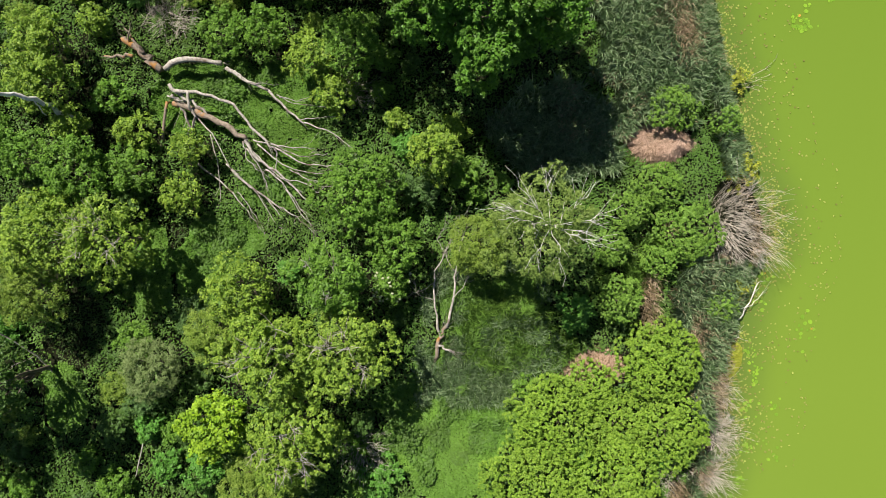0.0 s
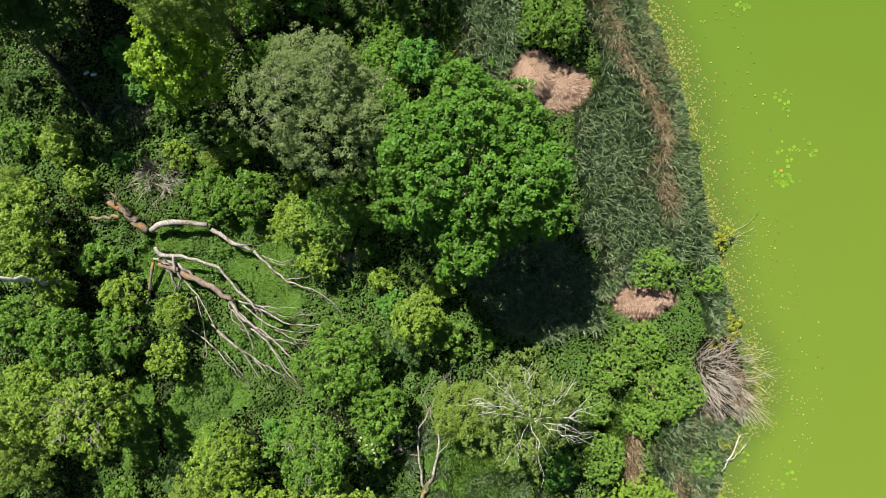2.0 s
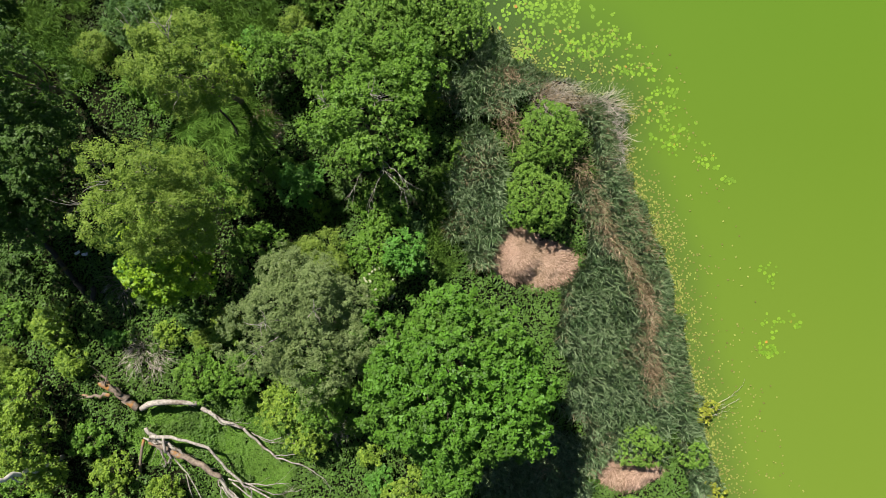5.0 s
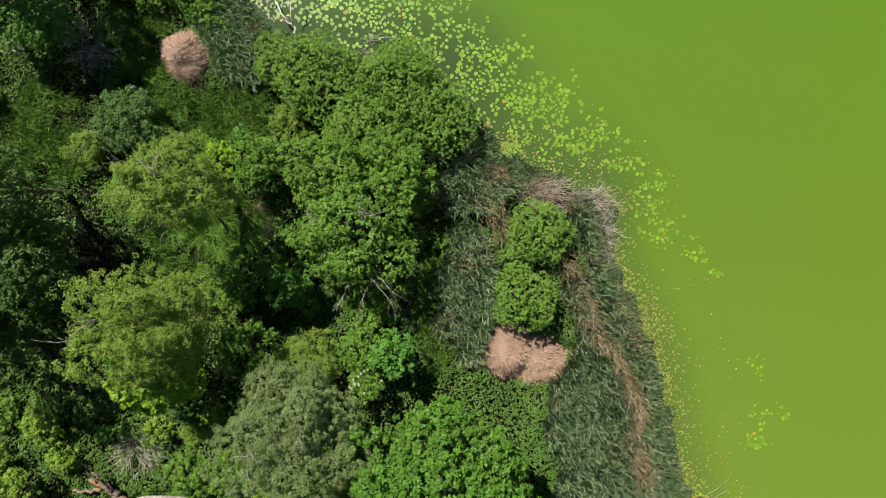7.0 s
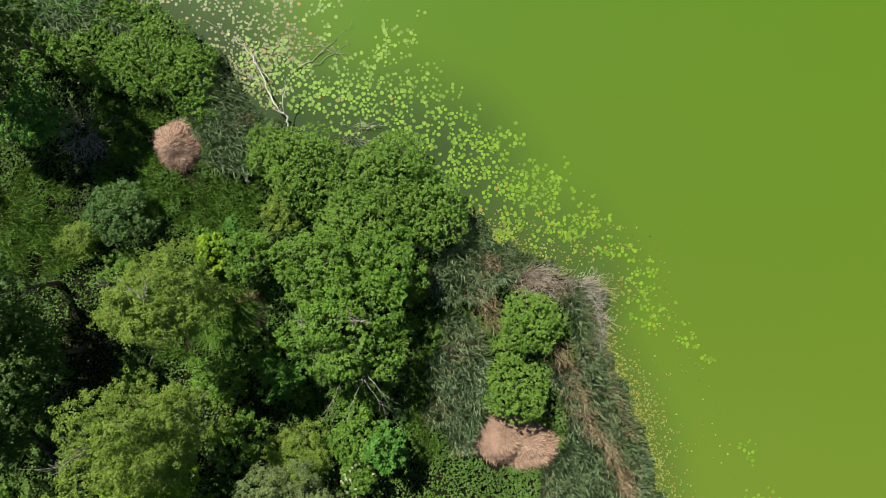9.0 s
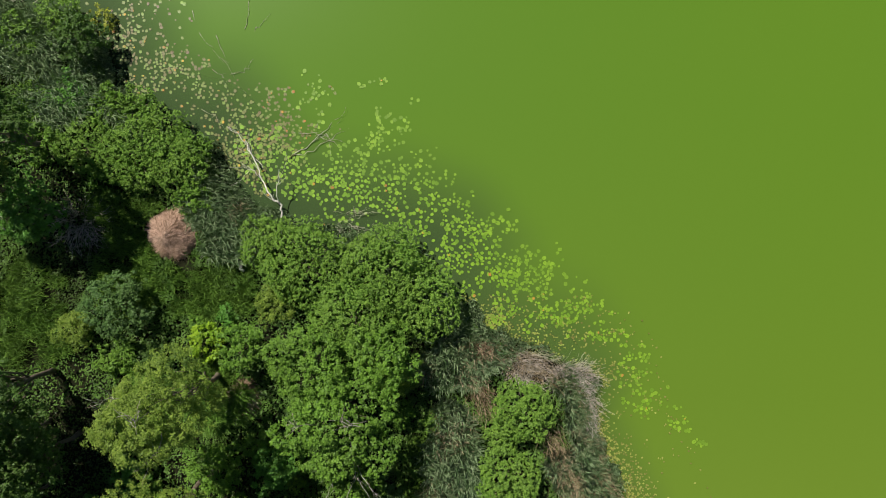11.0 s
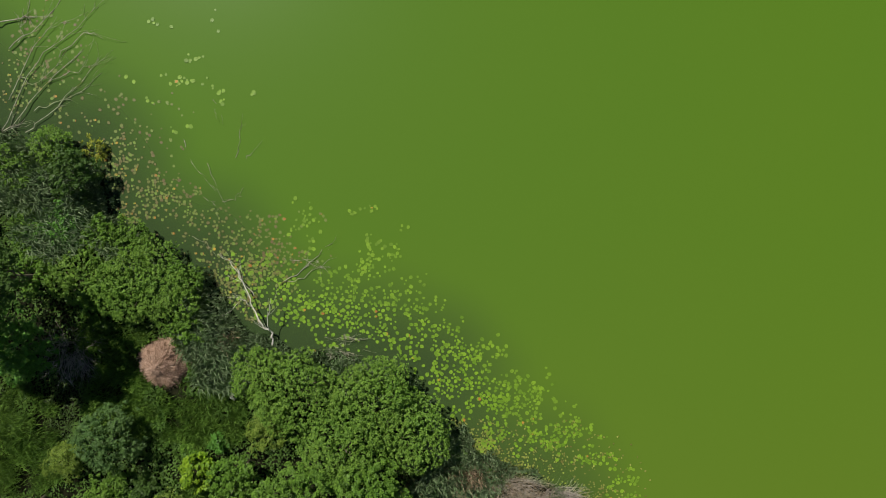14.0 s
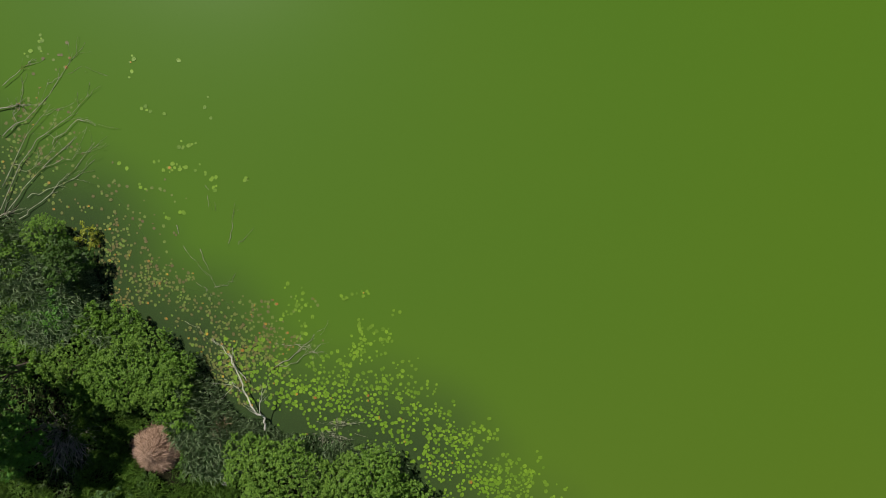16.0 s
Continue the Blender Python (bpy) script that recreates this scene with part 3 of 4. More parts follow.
def zone(rows, x, y, ragged=0.35):
    """How deep a place lies in the nearest of some ragged ovals, more than 0 inside."""
    best = np.full(np.shape(x), -9.0)
    wob = (field(x, y, 0.8, 4.0) - 0.5) * ragged * 2
    for cx, cy, rx, ry, *_ in rows:
        best = np.maximum(best, 1 - np.hypot((x - cx) / rx, (y - cy) / ry) + wob)
    return best


def shaded(x, y):
    """How deep a place lies under a crown."""
    best = np.zeros(np.shape(x))
    for _, cx, cy, top, r in TREES:
        best = np.maximum(best, 1.15 - np.hypot(x - cx, y - cy) / r)
    return best


def bare(x, y):
    """Straw, heaps and the dead shrubs of the bank."""
    dry = np.maximum(np.maximum(zone(HEAPS, x, y, 0.1) + 0.1, zone(STRAW, x, y) - 0.2), zone(DEAD_SHRUBS[:5], x, y, 0.2) - 0.05)
    return np.maximum(dry, zone([(*MAT, 0.8, 1.2)], x, y, 0.1))


def beside_logs(x, y):
    """More than 0 within about 0.8 m of a dead trunk."""
    best = np.full(np.shape(x), 9.0)
    for rows in (LOG_A, LOG_B, SNAG_A, LOG_C, LOG_F, LOG_G[:1], LOG_H, LOG_L):
        for r0, r1, *pts in rows:
            for (ax, ay, _), (bx, by, _) in zip(pts, pts[1:]):
                s = np.clip(((x - ax) * (bx - ax) + (y - ay) * (by - ay)) / ((bx - ax) ** 2 + (by - ay) ** 2 + 1e-9), 0, 1)
                best = np.minimum(best, np.hypot(x - ax - s * (bx - ax), y - ay - s * (by - ay)))
    return 0.8 - best


LOG_A = [
    (.17, .13, (-12.71, 7.62, 1.05), (-11.60, 8.00, 1.30), (-10.05, 7.88, 1.10)),
    (.12, .085, (-9.85, 7.67, 1.10), (-9.06, 7.20, 1.10), (-7.91, 6.65, 1.00)),
    (.085, .05, (-7.91, 6.65, 1.00), (-7.14, 5.88, 0.90), (-6.35, 5.16, 0.90)),
    (.05, .018, (-6.35, 5.16, 0.90), (-4.90, 4.65, 0.80), (-4.06, 4.00, 0.70)),
    (.03, .01, (-7.38, 6.33, 1.00), (-6.43, 5.97, 1.10), (-5.28, 5.88, 0.90)),
    (.03, .01, (-7.51, 6.44, 1.00), (-6.54, 6.14, 1.20), (-5.50, 6.50, 1.10)),
    (.03, .01, (-6.48, 5.30, 0.90), (-5.66, 5.39, 1.00), (-5.03, 5.45, 0.80)),
    (.04, .02, (-9.45, 7.54, 1.10), (-8.74, 6.97, 1.30), (-8.01, 6.94, 1.10))]
LOG_B = [
    (.16, .12, (-12.33, 6.06, 1.00), (-11.28, 5.63, 1.20), (-9.84, 4.97, 1.20), (-8.90, 4.34, 1.20)),
    (.10, .03, (-8.90, 4.34, 1.20), (-8.56, 3.59, 1.10), (-7.54, 2.81, 1.00), (-6.10, 1.41, 0.80)),
    (.09, .05, (-12.07, 6.48, 1.60), (-10.72, 6.35, 1.60), (-9.41, 5.83, 1.50), (-8.59, 4.86, 1.40), (-7.53, 3.91, 1.30)),
    (.05, .015, (-7.53, 3.91, 1.30), (-6.03, 3.16, 1.20), (-4.57, 3.22, 0.90)),
    (.04, .012, (-7.71, 4.10, 1.30), (-6.42, 3.56, 1.20), (-5.14, 3.69, 1.00)),
    (.045, .012, (-8.58, 4.29, 1.20), (-7.21, 3.98, 1.20), (-5.79, 3.94, 0.90)),
    (.08, .04, (-11.45, 6.45, 1.60), (-11.39, 5.75, 1.50), (-11.25, 5.29, 1.20), (-11.81, 4.68, 0.70)),
    (.07, .05, (-12.22, 6.32, 1.50), (-11.84, 5.83, 1.10), (-11.63, 4.88, 0.80)),
    (.055, .015, (-11.42, 3.35, 1.10), (-10.25, 2.36, 1.00), (-9.18, 1.30, 0.90), (-8.55, 0.28, 0.60)),
    (.07, .03, (-9.60, 2.92, 1.20), (-8.84, 2.14, 1.10), (-7.31, 1.08, 0.90)),
    (.05, .012, (-8.84, 2.14, 1.10), (-7.90, 1.35, 0.90), (-6.85, -0.31, 0.60)),
    (.035, .01, (-7.44, 1.16, 0.90), (-6.64, 0.68, 0.90), (-5.89, -0.04, 0.70)),
    (.05, .015, (-8.83, 3.94, 1.10), (-7.75, 2.89, 1.00), (-6.39, 1.84, 0.80)),
    (.035, .02, (-7.58, 3.91, 1.30), (-7.51, 3.33, 1.10), (-7.72, 2.69, 0.90)),
    (.03, .012, (-10.54, 4.54, 1.30), (-10.21, 2.93, 1.10), (-10.35, 1.47, 0.60)),
    (.03, .01, (-7.14, 2.01, 1.00), (-6.51, 0.95, 0.90), (-5.70, -0.12, 0.70)),
    (.025, .01, (-9.41, 1.88, 1.00), (-8.91, 1.22, 0.90), (-8.42, 0.34, 0.60)),
    (.04, .02, (-11.41, 5.55, 1.20), (-10.46, 4.54, 1.30), (-9.60, 2.92, 1.20)),
    (.045, .012, (-8.07, 2.94, 1.00), (-7.01, 2.01, 1.00), (-6.07, 0.42, 0.70)),
    (.04, .012, (-8.40, 4.11, 1.20), (-6.72, 2.93, 1.10), (-4.91, 2.83, 0.80)),
    (.035, .012, (-9.86, 3.18, 1.20), (-8.48, 1.75, 1.00), (-7.58, 0.28, 0.70)),
    (.035, .012, (-7.27, 2.55, 1.00), (-6.34, 2.28, 1.00), (-5.32, 2.16, 0.80)),
    (.03, .012, (-9.06, 4.24, 1.20), (-8.80, 3.32, 1.20), (-8.04, 2.67, 1.10)),
    (.10, .06, (-12.36, 6.81, 1.40), (-11.89, 6.34, 1.40), (-11.23, 5.89, 1.30), (-10.57, 5.39, 1.20)),
    (.05, .02, (-12.51, 6.31, 1.30), (-12.05, 6.13, 1.40), (-11.57, 6.00, 1.30)),
    (.035, .012, (-8.90, 3.92, 1.20), (-8.25, 2.93, 1.10), (-7.95, 1.75, 0.90)),
    (.03, .01, (-6.10, 2.47, 0.90), (-5.72, 1.84, 0.80), (-5.41, 2.17, 0.70)),
    (.03, .01, (-6.93, 2.93, 1.10), (-6.00, 2.47, 1.00), (-4.91, 2.38, 0.80))]
SNAG_A = [
    (.23, .15, (-13.00, 7.68, 0.85), (-13.55, 8.15, 1.05), (-13.95, 8.50, 1.15), (-14.50, 8.98, 1.30)),
    (.13, .05, (-14.30, 8.25, 0.90), (-14.90, 8.20, 1.00), (-15.60, 8.24, 0.90)),
    (.10, .04, (-13.60, 8.30, 1.20), (-13.95, 8.80, 1.40), (-14.35, 9.35, 1.50)),
    (.07, .02, (-14.25, 8.58, 1.10), (-14.10, 9.07, 1.60), (-13.84, 9.43, 1.90)),
    (.10, .07, (-13.41, 3.70, 0.20), (-13.09, 4.32, 0.60), (-12.65, 6.11, 1.00))]
LOG_C = [
    (.14, .10, (0.26, -7.76, 0.20), (-0.21, -6.75, 0.35), (0.14, -5.18, 0.60), (0.47, -4.56, 0.70)),
    (.09, .02, (0.47, -4.56, 0.70), (0.79, -3.23, 0.90), (0.89, -1.73, 1.10), (1.42, 0.22, 1.20)),
    (.08, .03, (0.14, -5.18, 0.60), (-0.02, -4.05, 0.80), (-0.13, -2.28, 0.90), (0.46, -0.79, 1.00)),
    (.07, .05, (0.06, -5.53, 0.50), (0.33, -5.61, 0.80), (0.71, -5.72, 0.90)),
    (.03, .01, (0.74, -3.36, 0.90), (1.40, -2.39, 1.20), (1.58, -1.45, 1.30)),
    (.03, .008, (-0.10, -2.41, 0.90), (-0.61, -2.72, 1.10), (-1.20, -2.94, 1.00)),
    (.03, .008, (0.86, -1.86, 1.10), (0.46, -1.18, 1.30), (0.72, -0.25, 1.30)),
    (.025, .008, (-0.07, -3.24, 0.80), (-0.75, -3.08, 1.00), (-1.01, -2.52, 1.20)),
    (.025, .008, (0.94, -1.59, 1.10), (1.52, -0.78, 1.40), (1.74, -0.12, 1.20)),
    (.025, .008, (1.13, -0.79, 1.20), (0.85, -0.12, 1.40), (1.05, 0.41, 1.20)),
    (.02, .008, (0.46, -1.06, 1.00), (0.06, -0.39, 1.20), (0.33, 0.14, 1.30))]
LOG_D = [
    (.10, .08, (-4.91, 29.75, 0.25), (-4.97, 30.41, 0.45), (-5.30, 30.74, 0.60)),
    (.08, .04, (-5.30, 30.74, 0.60), (-5.81, 31.65, 0.50), (-6.15, 32.57, 0.40), (-6.70, 33.57, 0.15)),
    (.05, .025, (-5.01, 30.50, 0.50), (-4.96, 31.01, 0.90), (-4.88, 31.85, 1.00)),
    (.035, .012, (-5.81, 31.65, 0.50), (-6.04, 31.96, 0.80), (-6.44, 32.17, 0.80)),
    (.04, .015, (-5.82, 32.22, 0.30), (-6.67, 33.32, 0.20), (-7.52, 34.29, 0.10))]
SUNK_TWIGS = [
    (.045, .012, (-4.62, 32.71, 0.15), (-3.49, 33.46, 0.25), (-2.15, 34.71, 0.05)),
    (.03, .01, (-4.48, 32.82, 0.15), (-3.37, 33.18, 0.20), (-2.10, 34.01, 0.03)),
    (.025, .01, (-3.37, 33.54, 0.20), (-2.94, 33.93, 0.25), (-2.57, 33.60, 0.02)),
    (.025, .01, (-4.40, 34.01, 0.10), (-3.37, 33.87, 0.15), (-2.43, 33.54, 0.05))]
LOG_E = [
    (.09, .05, (-19.15, 39.27, 0.50), (-18.12, 40.04, 0.40), (-17.24, 40.50, 0.30)),
    (.05, .012, (-17.51, 40.42, 0.30), (-16.01, 42.28, 0.25), (-13.60, 44.56, 0.03)),
    (.05, .012, (-16.87, 40.15, 0.25), (-15.35, 41.46, 0.25), (-13.34, 43.57, 0.03)),
    (.045, .012, (-18.12, 40.04, 0.40), (-16.23, 43.59, 0.30), (-14.77, 44.88, 0.20), (-13.34, 46.20, 0.05)),
    (.04, .01, (-17.62, 41.73, 0.30), (-16.35, 44.32, 0.30), (-15.13, 45.46, 0.05)),
    (.07, .04, (-18.55, 45.24, 0.40), (-17.51, 45.53, 0.35), (-16.66, 45.69, 0.20)),
    (.045, .01, (-17.57, 44.18, 0.30), (-15.95, 45.55, 0.25), (-14.00, 48.19, 0.03)),
    (.03, .01, (-17.52, 46.62, 0.30), (-16.73, 47.31, 0.25), (-16.00, 47.91, 0.03)),
    (.035, .01, (-16.44, 41.19, 0.25), (-14.96, 41.74, 0.20), (-13.69, 42.58, 0.02)),
    (.03, .008, (-15.73, 42.56, 0.25), (-14.64, 42.97, 0.25), (-13.40, 43.63, 0.02)),
    (.03, .008, (-15.20, 43.79, 0.20), (-14.06, 44.87, 0.25), (-13.32, 44.92, 0.02)),
    (.03, .008, (-17.05, 42.82, 0.30), (-16.14, 42.56, 0.25), (-14.75, 44.23, 0.03)),
    (.03, .008, (-17.16, 44.45, 0.30), (-16.87, 45.13, 0.30), (-16.62, 46.69, 0.03))]
SUNK = [
    (.03, .012, (-9.25, 39.86, 0.06), (-8.86, 38.70, -0.02), (-7.86, 37.57, 0.05)),
    (.025, .01, (-8.12, 38.69, 0.06), (-7.77, 37.87, 0.05), (-7.61, 37.41, -0.02)),
    (.03, .012, (-6.74, 38.97, 0.06), (-6.57, 39.65, 0.05), (-6.43, 40.35, -0.03)),
    (.025, .01, (-6.28, 38.90, -0.03), (-5.98, 39.16, 0.03), (-5.72, 39.40, -0.03)),
    (.025, .01, (-7.95, 42.13, -0.04), (-7.74, 41.57, 0.02), (-7.74, 40.98, -0.04)),
    (.03, .01, (-8.33, 37.04, 0.05), (-7.92, 36.77, 0.04), (-7.54, 36.36, -0.02)),
    (.025, .01, (-7.45, 36.78, -0.02), (-6.96, 36.91, 0.05), (-6.55, 37.19, 0.02)),
    (.03, .01, (-8.90, 35.12, 0.05), (-8.35, 34.84, 0.06), (-7.92, 34.37, -0.02)),
    (.02, .008, (-15.39, 46.69, 0.03), (-14.96, 46.96, 0.06), (-13.63, 47.58, -0.02))]
LOG_F = [
    (.15, .09, (-15.14, 12.44, 0.20), (-16.92, 15.04, 0.90), (-19.01, 17.67, 1.60), (-20.22, 19.11, 2.00)),
    (.15, .12, (-15.30, 12.55, 0.15), (-15.12, 13.05, 0.60), (-15.01, 13.44, 0.95)),
    (.14, .12, (-15.73, 12.88, 0.15), (-15.74, 13.40, 0.60), (-15.83, 13.71, 0.90))]
LOG_G = [
    (.14, .08, (-16.91, 5.04, 0.30), (-16.71, 5.34, 2.60), (-17.01, 5.59, 4.20), (-17.47, 5.59, 5.20), (-17.82, 5.57, 6.50)),
    (.04, .02, (-16.97, 5.53, 3.90), (-16.82, 5.24, 3.70), (-16.91, 5.03, 3.20))]
# lower half of the first limb follows the trunk's shadow, built as wood
LOG_H = [
    (.12, .08, (-7.91, 19.80, 0.20), (-8.33, 21.38, 1.60), (-9.18, 22.05, 3.20)),
    (.05, .02, (-8.33, 21.38, 1.60), (-8.43, 21.48, 2.20), (-8.74, 21.36, 2.40))]
LOG_I = [
    (.07, .03, (14.61, -4.66, 0.20), (15.14, -3.80, 0.35), (15.76, -2.48, 0.30)),
    (.035, .015, (15.14, -3.80, 0.35), (14.73, -3.69, 0.60), (14.47, -3.81, 0.70)),
    (.04, .03, (14.18, -5.29, 0.25), (14.49, -5.23, 0.30), (14.84, -5.19, 0.20)),
    (.03, .01, (15.14, -3.72, 0.35), (15.66, -3.30, 0.40), (16.04, -2.90, 0.20))]
LOG_J = [
    (.03, .008, (14.07, 6.93, 0.25), (15.01, 7.41, 0.30), (16.29, 8.08, 0.05)),
    (.025, .008, (14.21, 7.15, 0.25), (15.15, 7.19, 0.30), (16.46, 7.81, 0.05)),
    (.02, .008, (14.21, 6.88, 0.25), (15.01, 7.00, 0.30), (15.98, 7.21, 0.03))]
LOG_K = [
    (.045, .02, (-2.79, -10.79, 0.30), (-2.89, -11.14, 0.50), (-2.30, -11.50, 0.30)),
    (.03, .015, (-3.14, -10.83, 0.20), (-2.78, -10.86, 0.50), (-2.89, -11.14, 0.50)),
    (.05, .03, (-13.93, -9.33, 0.40), (-14.24, -10.60, 0.70), (-14.90, -12.72, 0.40)),
    (.03, .01, (2.69, -4.60, 0.30), (3.22, -4.24, 0.50), (4.19, -3.56, 0.40)),
    (.03, .01, (1.99, -4.35, 0.30), (2.68, -4.58, 0.40), (3.24, -4.74, 0.30))]
LOG_L = [
    (.12, .09, (-7.26, 28.55, 0.75), (-6.95, 27.95, 0.85), (-6.62, 27.25, 0.80)),
    (.10, .09, (-18.87, 29.92, 0.30), (-18.59, 29.50, 0.40), (-18.13, 29.11, 0.30)),
    (.10, .08, (-18.60, 30.06, 0.30), (-18.27, 29.63, 0.40), (-17.86, 29.33, 0.30)),
    (.09, .08, (-19.15, 29.52, 0.30), (-18.87, 29.23, 0.40), (-18.54, 28.98, 0.30))]
LOG_M = [
    (.05, .03, (-18.32, -7.07, 0.30), (-18.90, -5.84, 1.20), (-19.59, -4.55, 2.50), (-19.97, -3.97, 3.00)),
    (.02, .01, (-18.90, -5.84, 1.20), (-19.22, -6.02, 1.60), (-19.61, -6.24, 1.80))]


LOG_N = [
    (.07, .045, (-1.65, 20.60, 0.30), (-1.40, 20.20, 2.20), (-0.90, 18.70, 4.10)),
    (.035, .012, (-1.10, 19.30, 3.40), (-0.40, 18.60, 4.60), (0.10, 18.10, 4.80)),
    (.03, .01, (-0.90, 18.70, 4.10), (-1.20, 17.80, 4.60), (-1.45, 17.10, 4.50)),
    (.03, .01, (-1.20, 19.50, 3.20), (-1.80, 18.50, 4.40), (-2.10, 17.80, 4.60)),
    (.025, .01, (-0.90, 18.70, 4.10), (-0.20, 17.90, 4.70), (0.05, 17.50, 4.70))]


reeds_at, grass_at, meadow_at, shade_patch_at = (Lookup(lambda x, y, r=rows: zone(r, x, y)) for rows in (REEDS, GRASS, MEADOW, SHADE_PATCHES))
shaded_at, bare_at, logs_at = Lookup(shaded), Lookup(bare), Lookup(beside_logs, 0.25)


# ---- small bushes that fill the wood floor ----
rng = np.random.default_rng(11)
FILL = {"mid": 0.30, "dark": 0.22, "olive": 0.14, "lime": 0.14, "vivid": 0.12, "blue": 0.08}
placed = []
for _ in range(1600):
    x, y = rng.uniform(-26, 16), rng.uniform(-15, 46)
    r = rng.uniform(0.5, 1.15)
    spot = np.array([x]), np.array([y])
    if shore_at(*spot)[0] < 1.6 or (x > 3.5 and y > -3) or max(reeds_at(*spot)[0], meadow_at(*spot)[0] + 0.15, grass_at(*spot)[0], logs_at(*spot)[0] + 0.6, shade_patch_at(*spot)[0] + 0.2,
                                     zone(HEAPS, *spot)[0] + 1.1) > 0 or shaded_at(*spot)[0] > 0.3:
        continue
    if any(math.hypot(x - a, y - b) < 0.72 * (r + q) for a, b, q in placed):
        continue
    placed.append((x, y, r))
for i, (x, y, r) in enumerate(placed):
    kind = rng.choice(list(FILL), p=list(FILL.values()))
    plant(500 + i, str(kind), x, y, 0.5 + r * rng.uniform(0.9, 1.7), r, True)

# ---- undergrowth ----
rng = np.random.default_rng(5)


def scatter(count, x0, x1, y0, y1, keep):
    x, y = rng.uniform(x0, x1, count), rng.uniform(y0, y1, count)
    ok = keep(x, y)
    return x[ok], y[ok]


def carpet(name, x, y, height, length, width, material, label, lo=0.25, tilt=0.36):
    """Low leaves in mounds over the ground."""
    clump = field(x, y, 0.55, 1.0) * 0.6 + field(x, y, 1.9, 2.0) * 0.4
    z = ground_at(x, y) + 0.06 + (clump ** 1.5) * height * rng.uniform(0.75, 1.0, len(x))
    face = unit(LIGHTWARD * 0.9 + rng.normal(size=(len(x), 3)) * tilt)
    face[face[:, 2] < 0] *= -1
    tone = lo + 0.45 * field(x, y, 1.3, 3.0) + rng.normal(size=len(x)) * 0.17
    me = quads(small_leaf_corners(rng, np.stack([x, y, z], 1), face, length, width), 3, tone)
    return tagged(link_part(name, me, material), label, "undergrowth", kind="stuff")


def blades(name, x, y, height, reach, width, material, label, category, lean=(0.0, 0.0), pale=0.16):
    """Bent blades that stand at x, y."""
    k = len(x)
    ang = rng.uniform(0, 2 * math.pi, k)
    way = np.stack([np.cos(ang) + lean[0], np.sin(ang) + lean[1], np.zeros(k)], 1)
    edge = np.clip(0.35 + shore_at(x, y) / 1.6, 0.35, 1.0)
    hgt, far = (height * edge * rng.uniform(0.6, 1.15, k))[:, None], (reach * edge * rng.uniform(0.5, 1.3, k))[:, None]
    side = np.stack([-np.sin(ang), np.cos(ang), rng.normal(size=k) * 0.4], 1) * (width * rng.uniform(0.7, 1.4, k) * 0.5)[:, None]
    p0 = np.stack([x, y, ground_at(x, y) - 0.02], 1)
    up = np.array([0, 0, 1.0])
    p1 = p0 + way * far * 0.35 + up * hgt * 0.85
    p2 = p0 + way * far + up * hgt * rng.uniform(0.7, 1.0, (k, 1))
    co = np.stack([p0, p1 + side, p2, p1 - side], 1).reshape(-1, 3)
    tone = pale + 0.5 * field(x, y, 0.6, 6.0) + rng.normal(size=k) * 0.42
    return tagged(link_part(name, quads(co, 4, tone), material), label, category, kind="stuff")


x, y = scatter(1250000, -27, 19, -16, 47, lambda x, y: (rng.random(len(x)) < 0.6) & (shore_at(x, y) > 0.3))
low = meadow_at(x, y)
dry = np.maximum(reeds_at(x, y), bare_at(x, y))
thin = rng.random(len(x)) < np.clip(1.1 - 1.2 * shaded_at(x, y), 0.4, 1) * np.clip(0.6 + 1.1 * field(x, y, 2.2, 9.0), 0, 1)
pick = ((low <= 0) | (field(x, y, 0.8, 21.0) > 0.56)) & (dry <= 0) & ((grass_at(x, y) <= 0.1) | (field(x, y, 1.0, 15.0) > 0.5)) & thin
in_patch = shade_patch_at(x, y) > 0
carpet("undergrowth", x[pick & ~in_patch], y[pick & ~in_patch], 0.9, 0.115, 0.09, LEAF["ground"], "nettles and brambles covering the wood floor")
# here the dark leaf colour itself stands in for shade
carpet("shade_patch", x[pick & in_patch], y[pick & in_patch], 0.3, 0.1, 0.08, LEAF["shade_patch"], "low leaves coloured dark to stand for deep shade")
x, y = scatter(1700000, -24, 14, -14, 20, lambda x, y: (meadow_at(x, y) > 0) & (shore_at(x, y) > 0.5) & (bare_at(x, y) <= 0))
x, y = x[:190000], y[:190000]
carpet("herb_carpet", x, y, 0.4, 0.085, 0.066, LEAF["meadow"], "uneven bright green carpet of ground herbs", 0.3, 0.5)

x, y = scatter(1900000, -27, 19, -16, 48, lambda x, y: (shore_at(x, y) > 0.9 * field(x, y, 0.7, 8.0) - 0.55) & (bare_at(x, y) <= 0)
               & ((reeds_at(x, y) > 0) | (shore_at(x, y) < 1.3)) & (rng.random(len(x)) < 0.35 + field(x, y, 0.9, 5.0)))
blades("reed_bed", x[:110000], y[:110000], 1.2, 0.48, 0.036, LEAF["reed"], "dense bluish green reeds along the pond bank", "reeds", (0.1, 0.0), 0.27)
x, y = scatter(1500000, -27, 12, -14, 47, lambda x, y: (grass_at(x, y) > 0) & (shore_at(x, y) > 0.4) & (bare_at(x, y) <= 0) & (rng.random(len(x)) < 1.6 * field(x, y, 0.8, 16.0) - 0.3))
blades("tall_grass", x[:45000], y[:45000], 0.7, 0.4, 0.024, LEAF["grass"], "tall green grass between the bushes", "grass", (0.1, 0.2))
k = 5200
hub = rng.normal(size=(26, 2)) * (0.9, 0.7) + (-8.6, 20.6)
x, y = (hub[rng.integers(26, size=k)] + rng.normal(size=(k, 2)) * 0.12).T
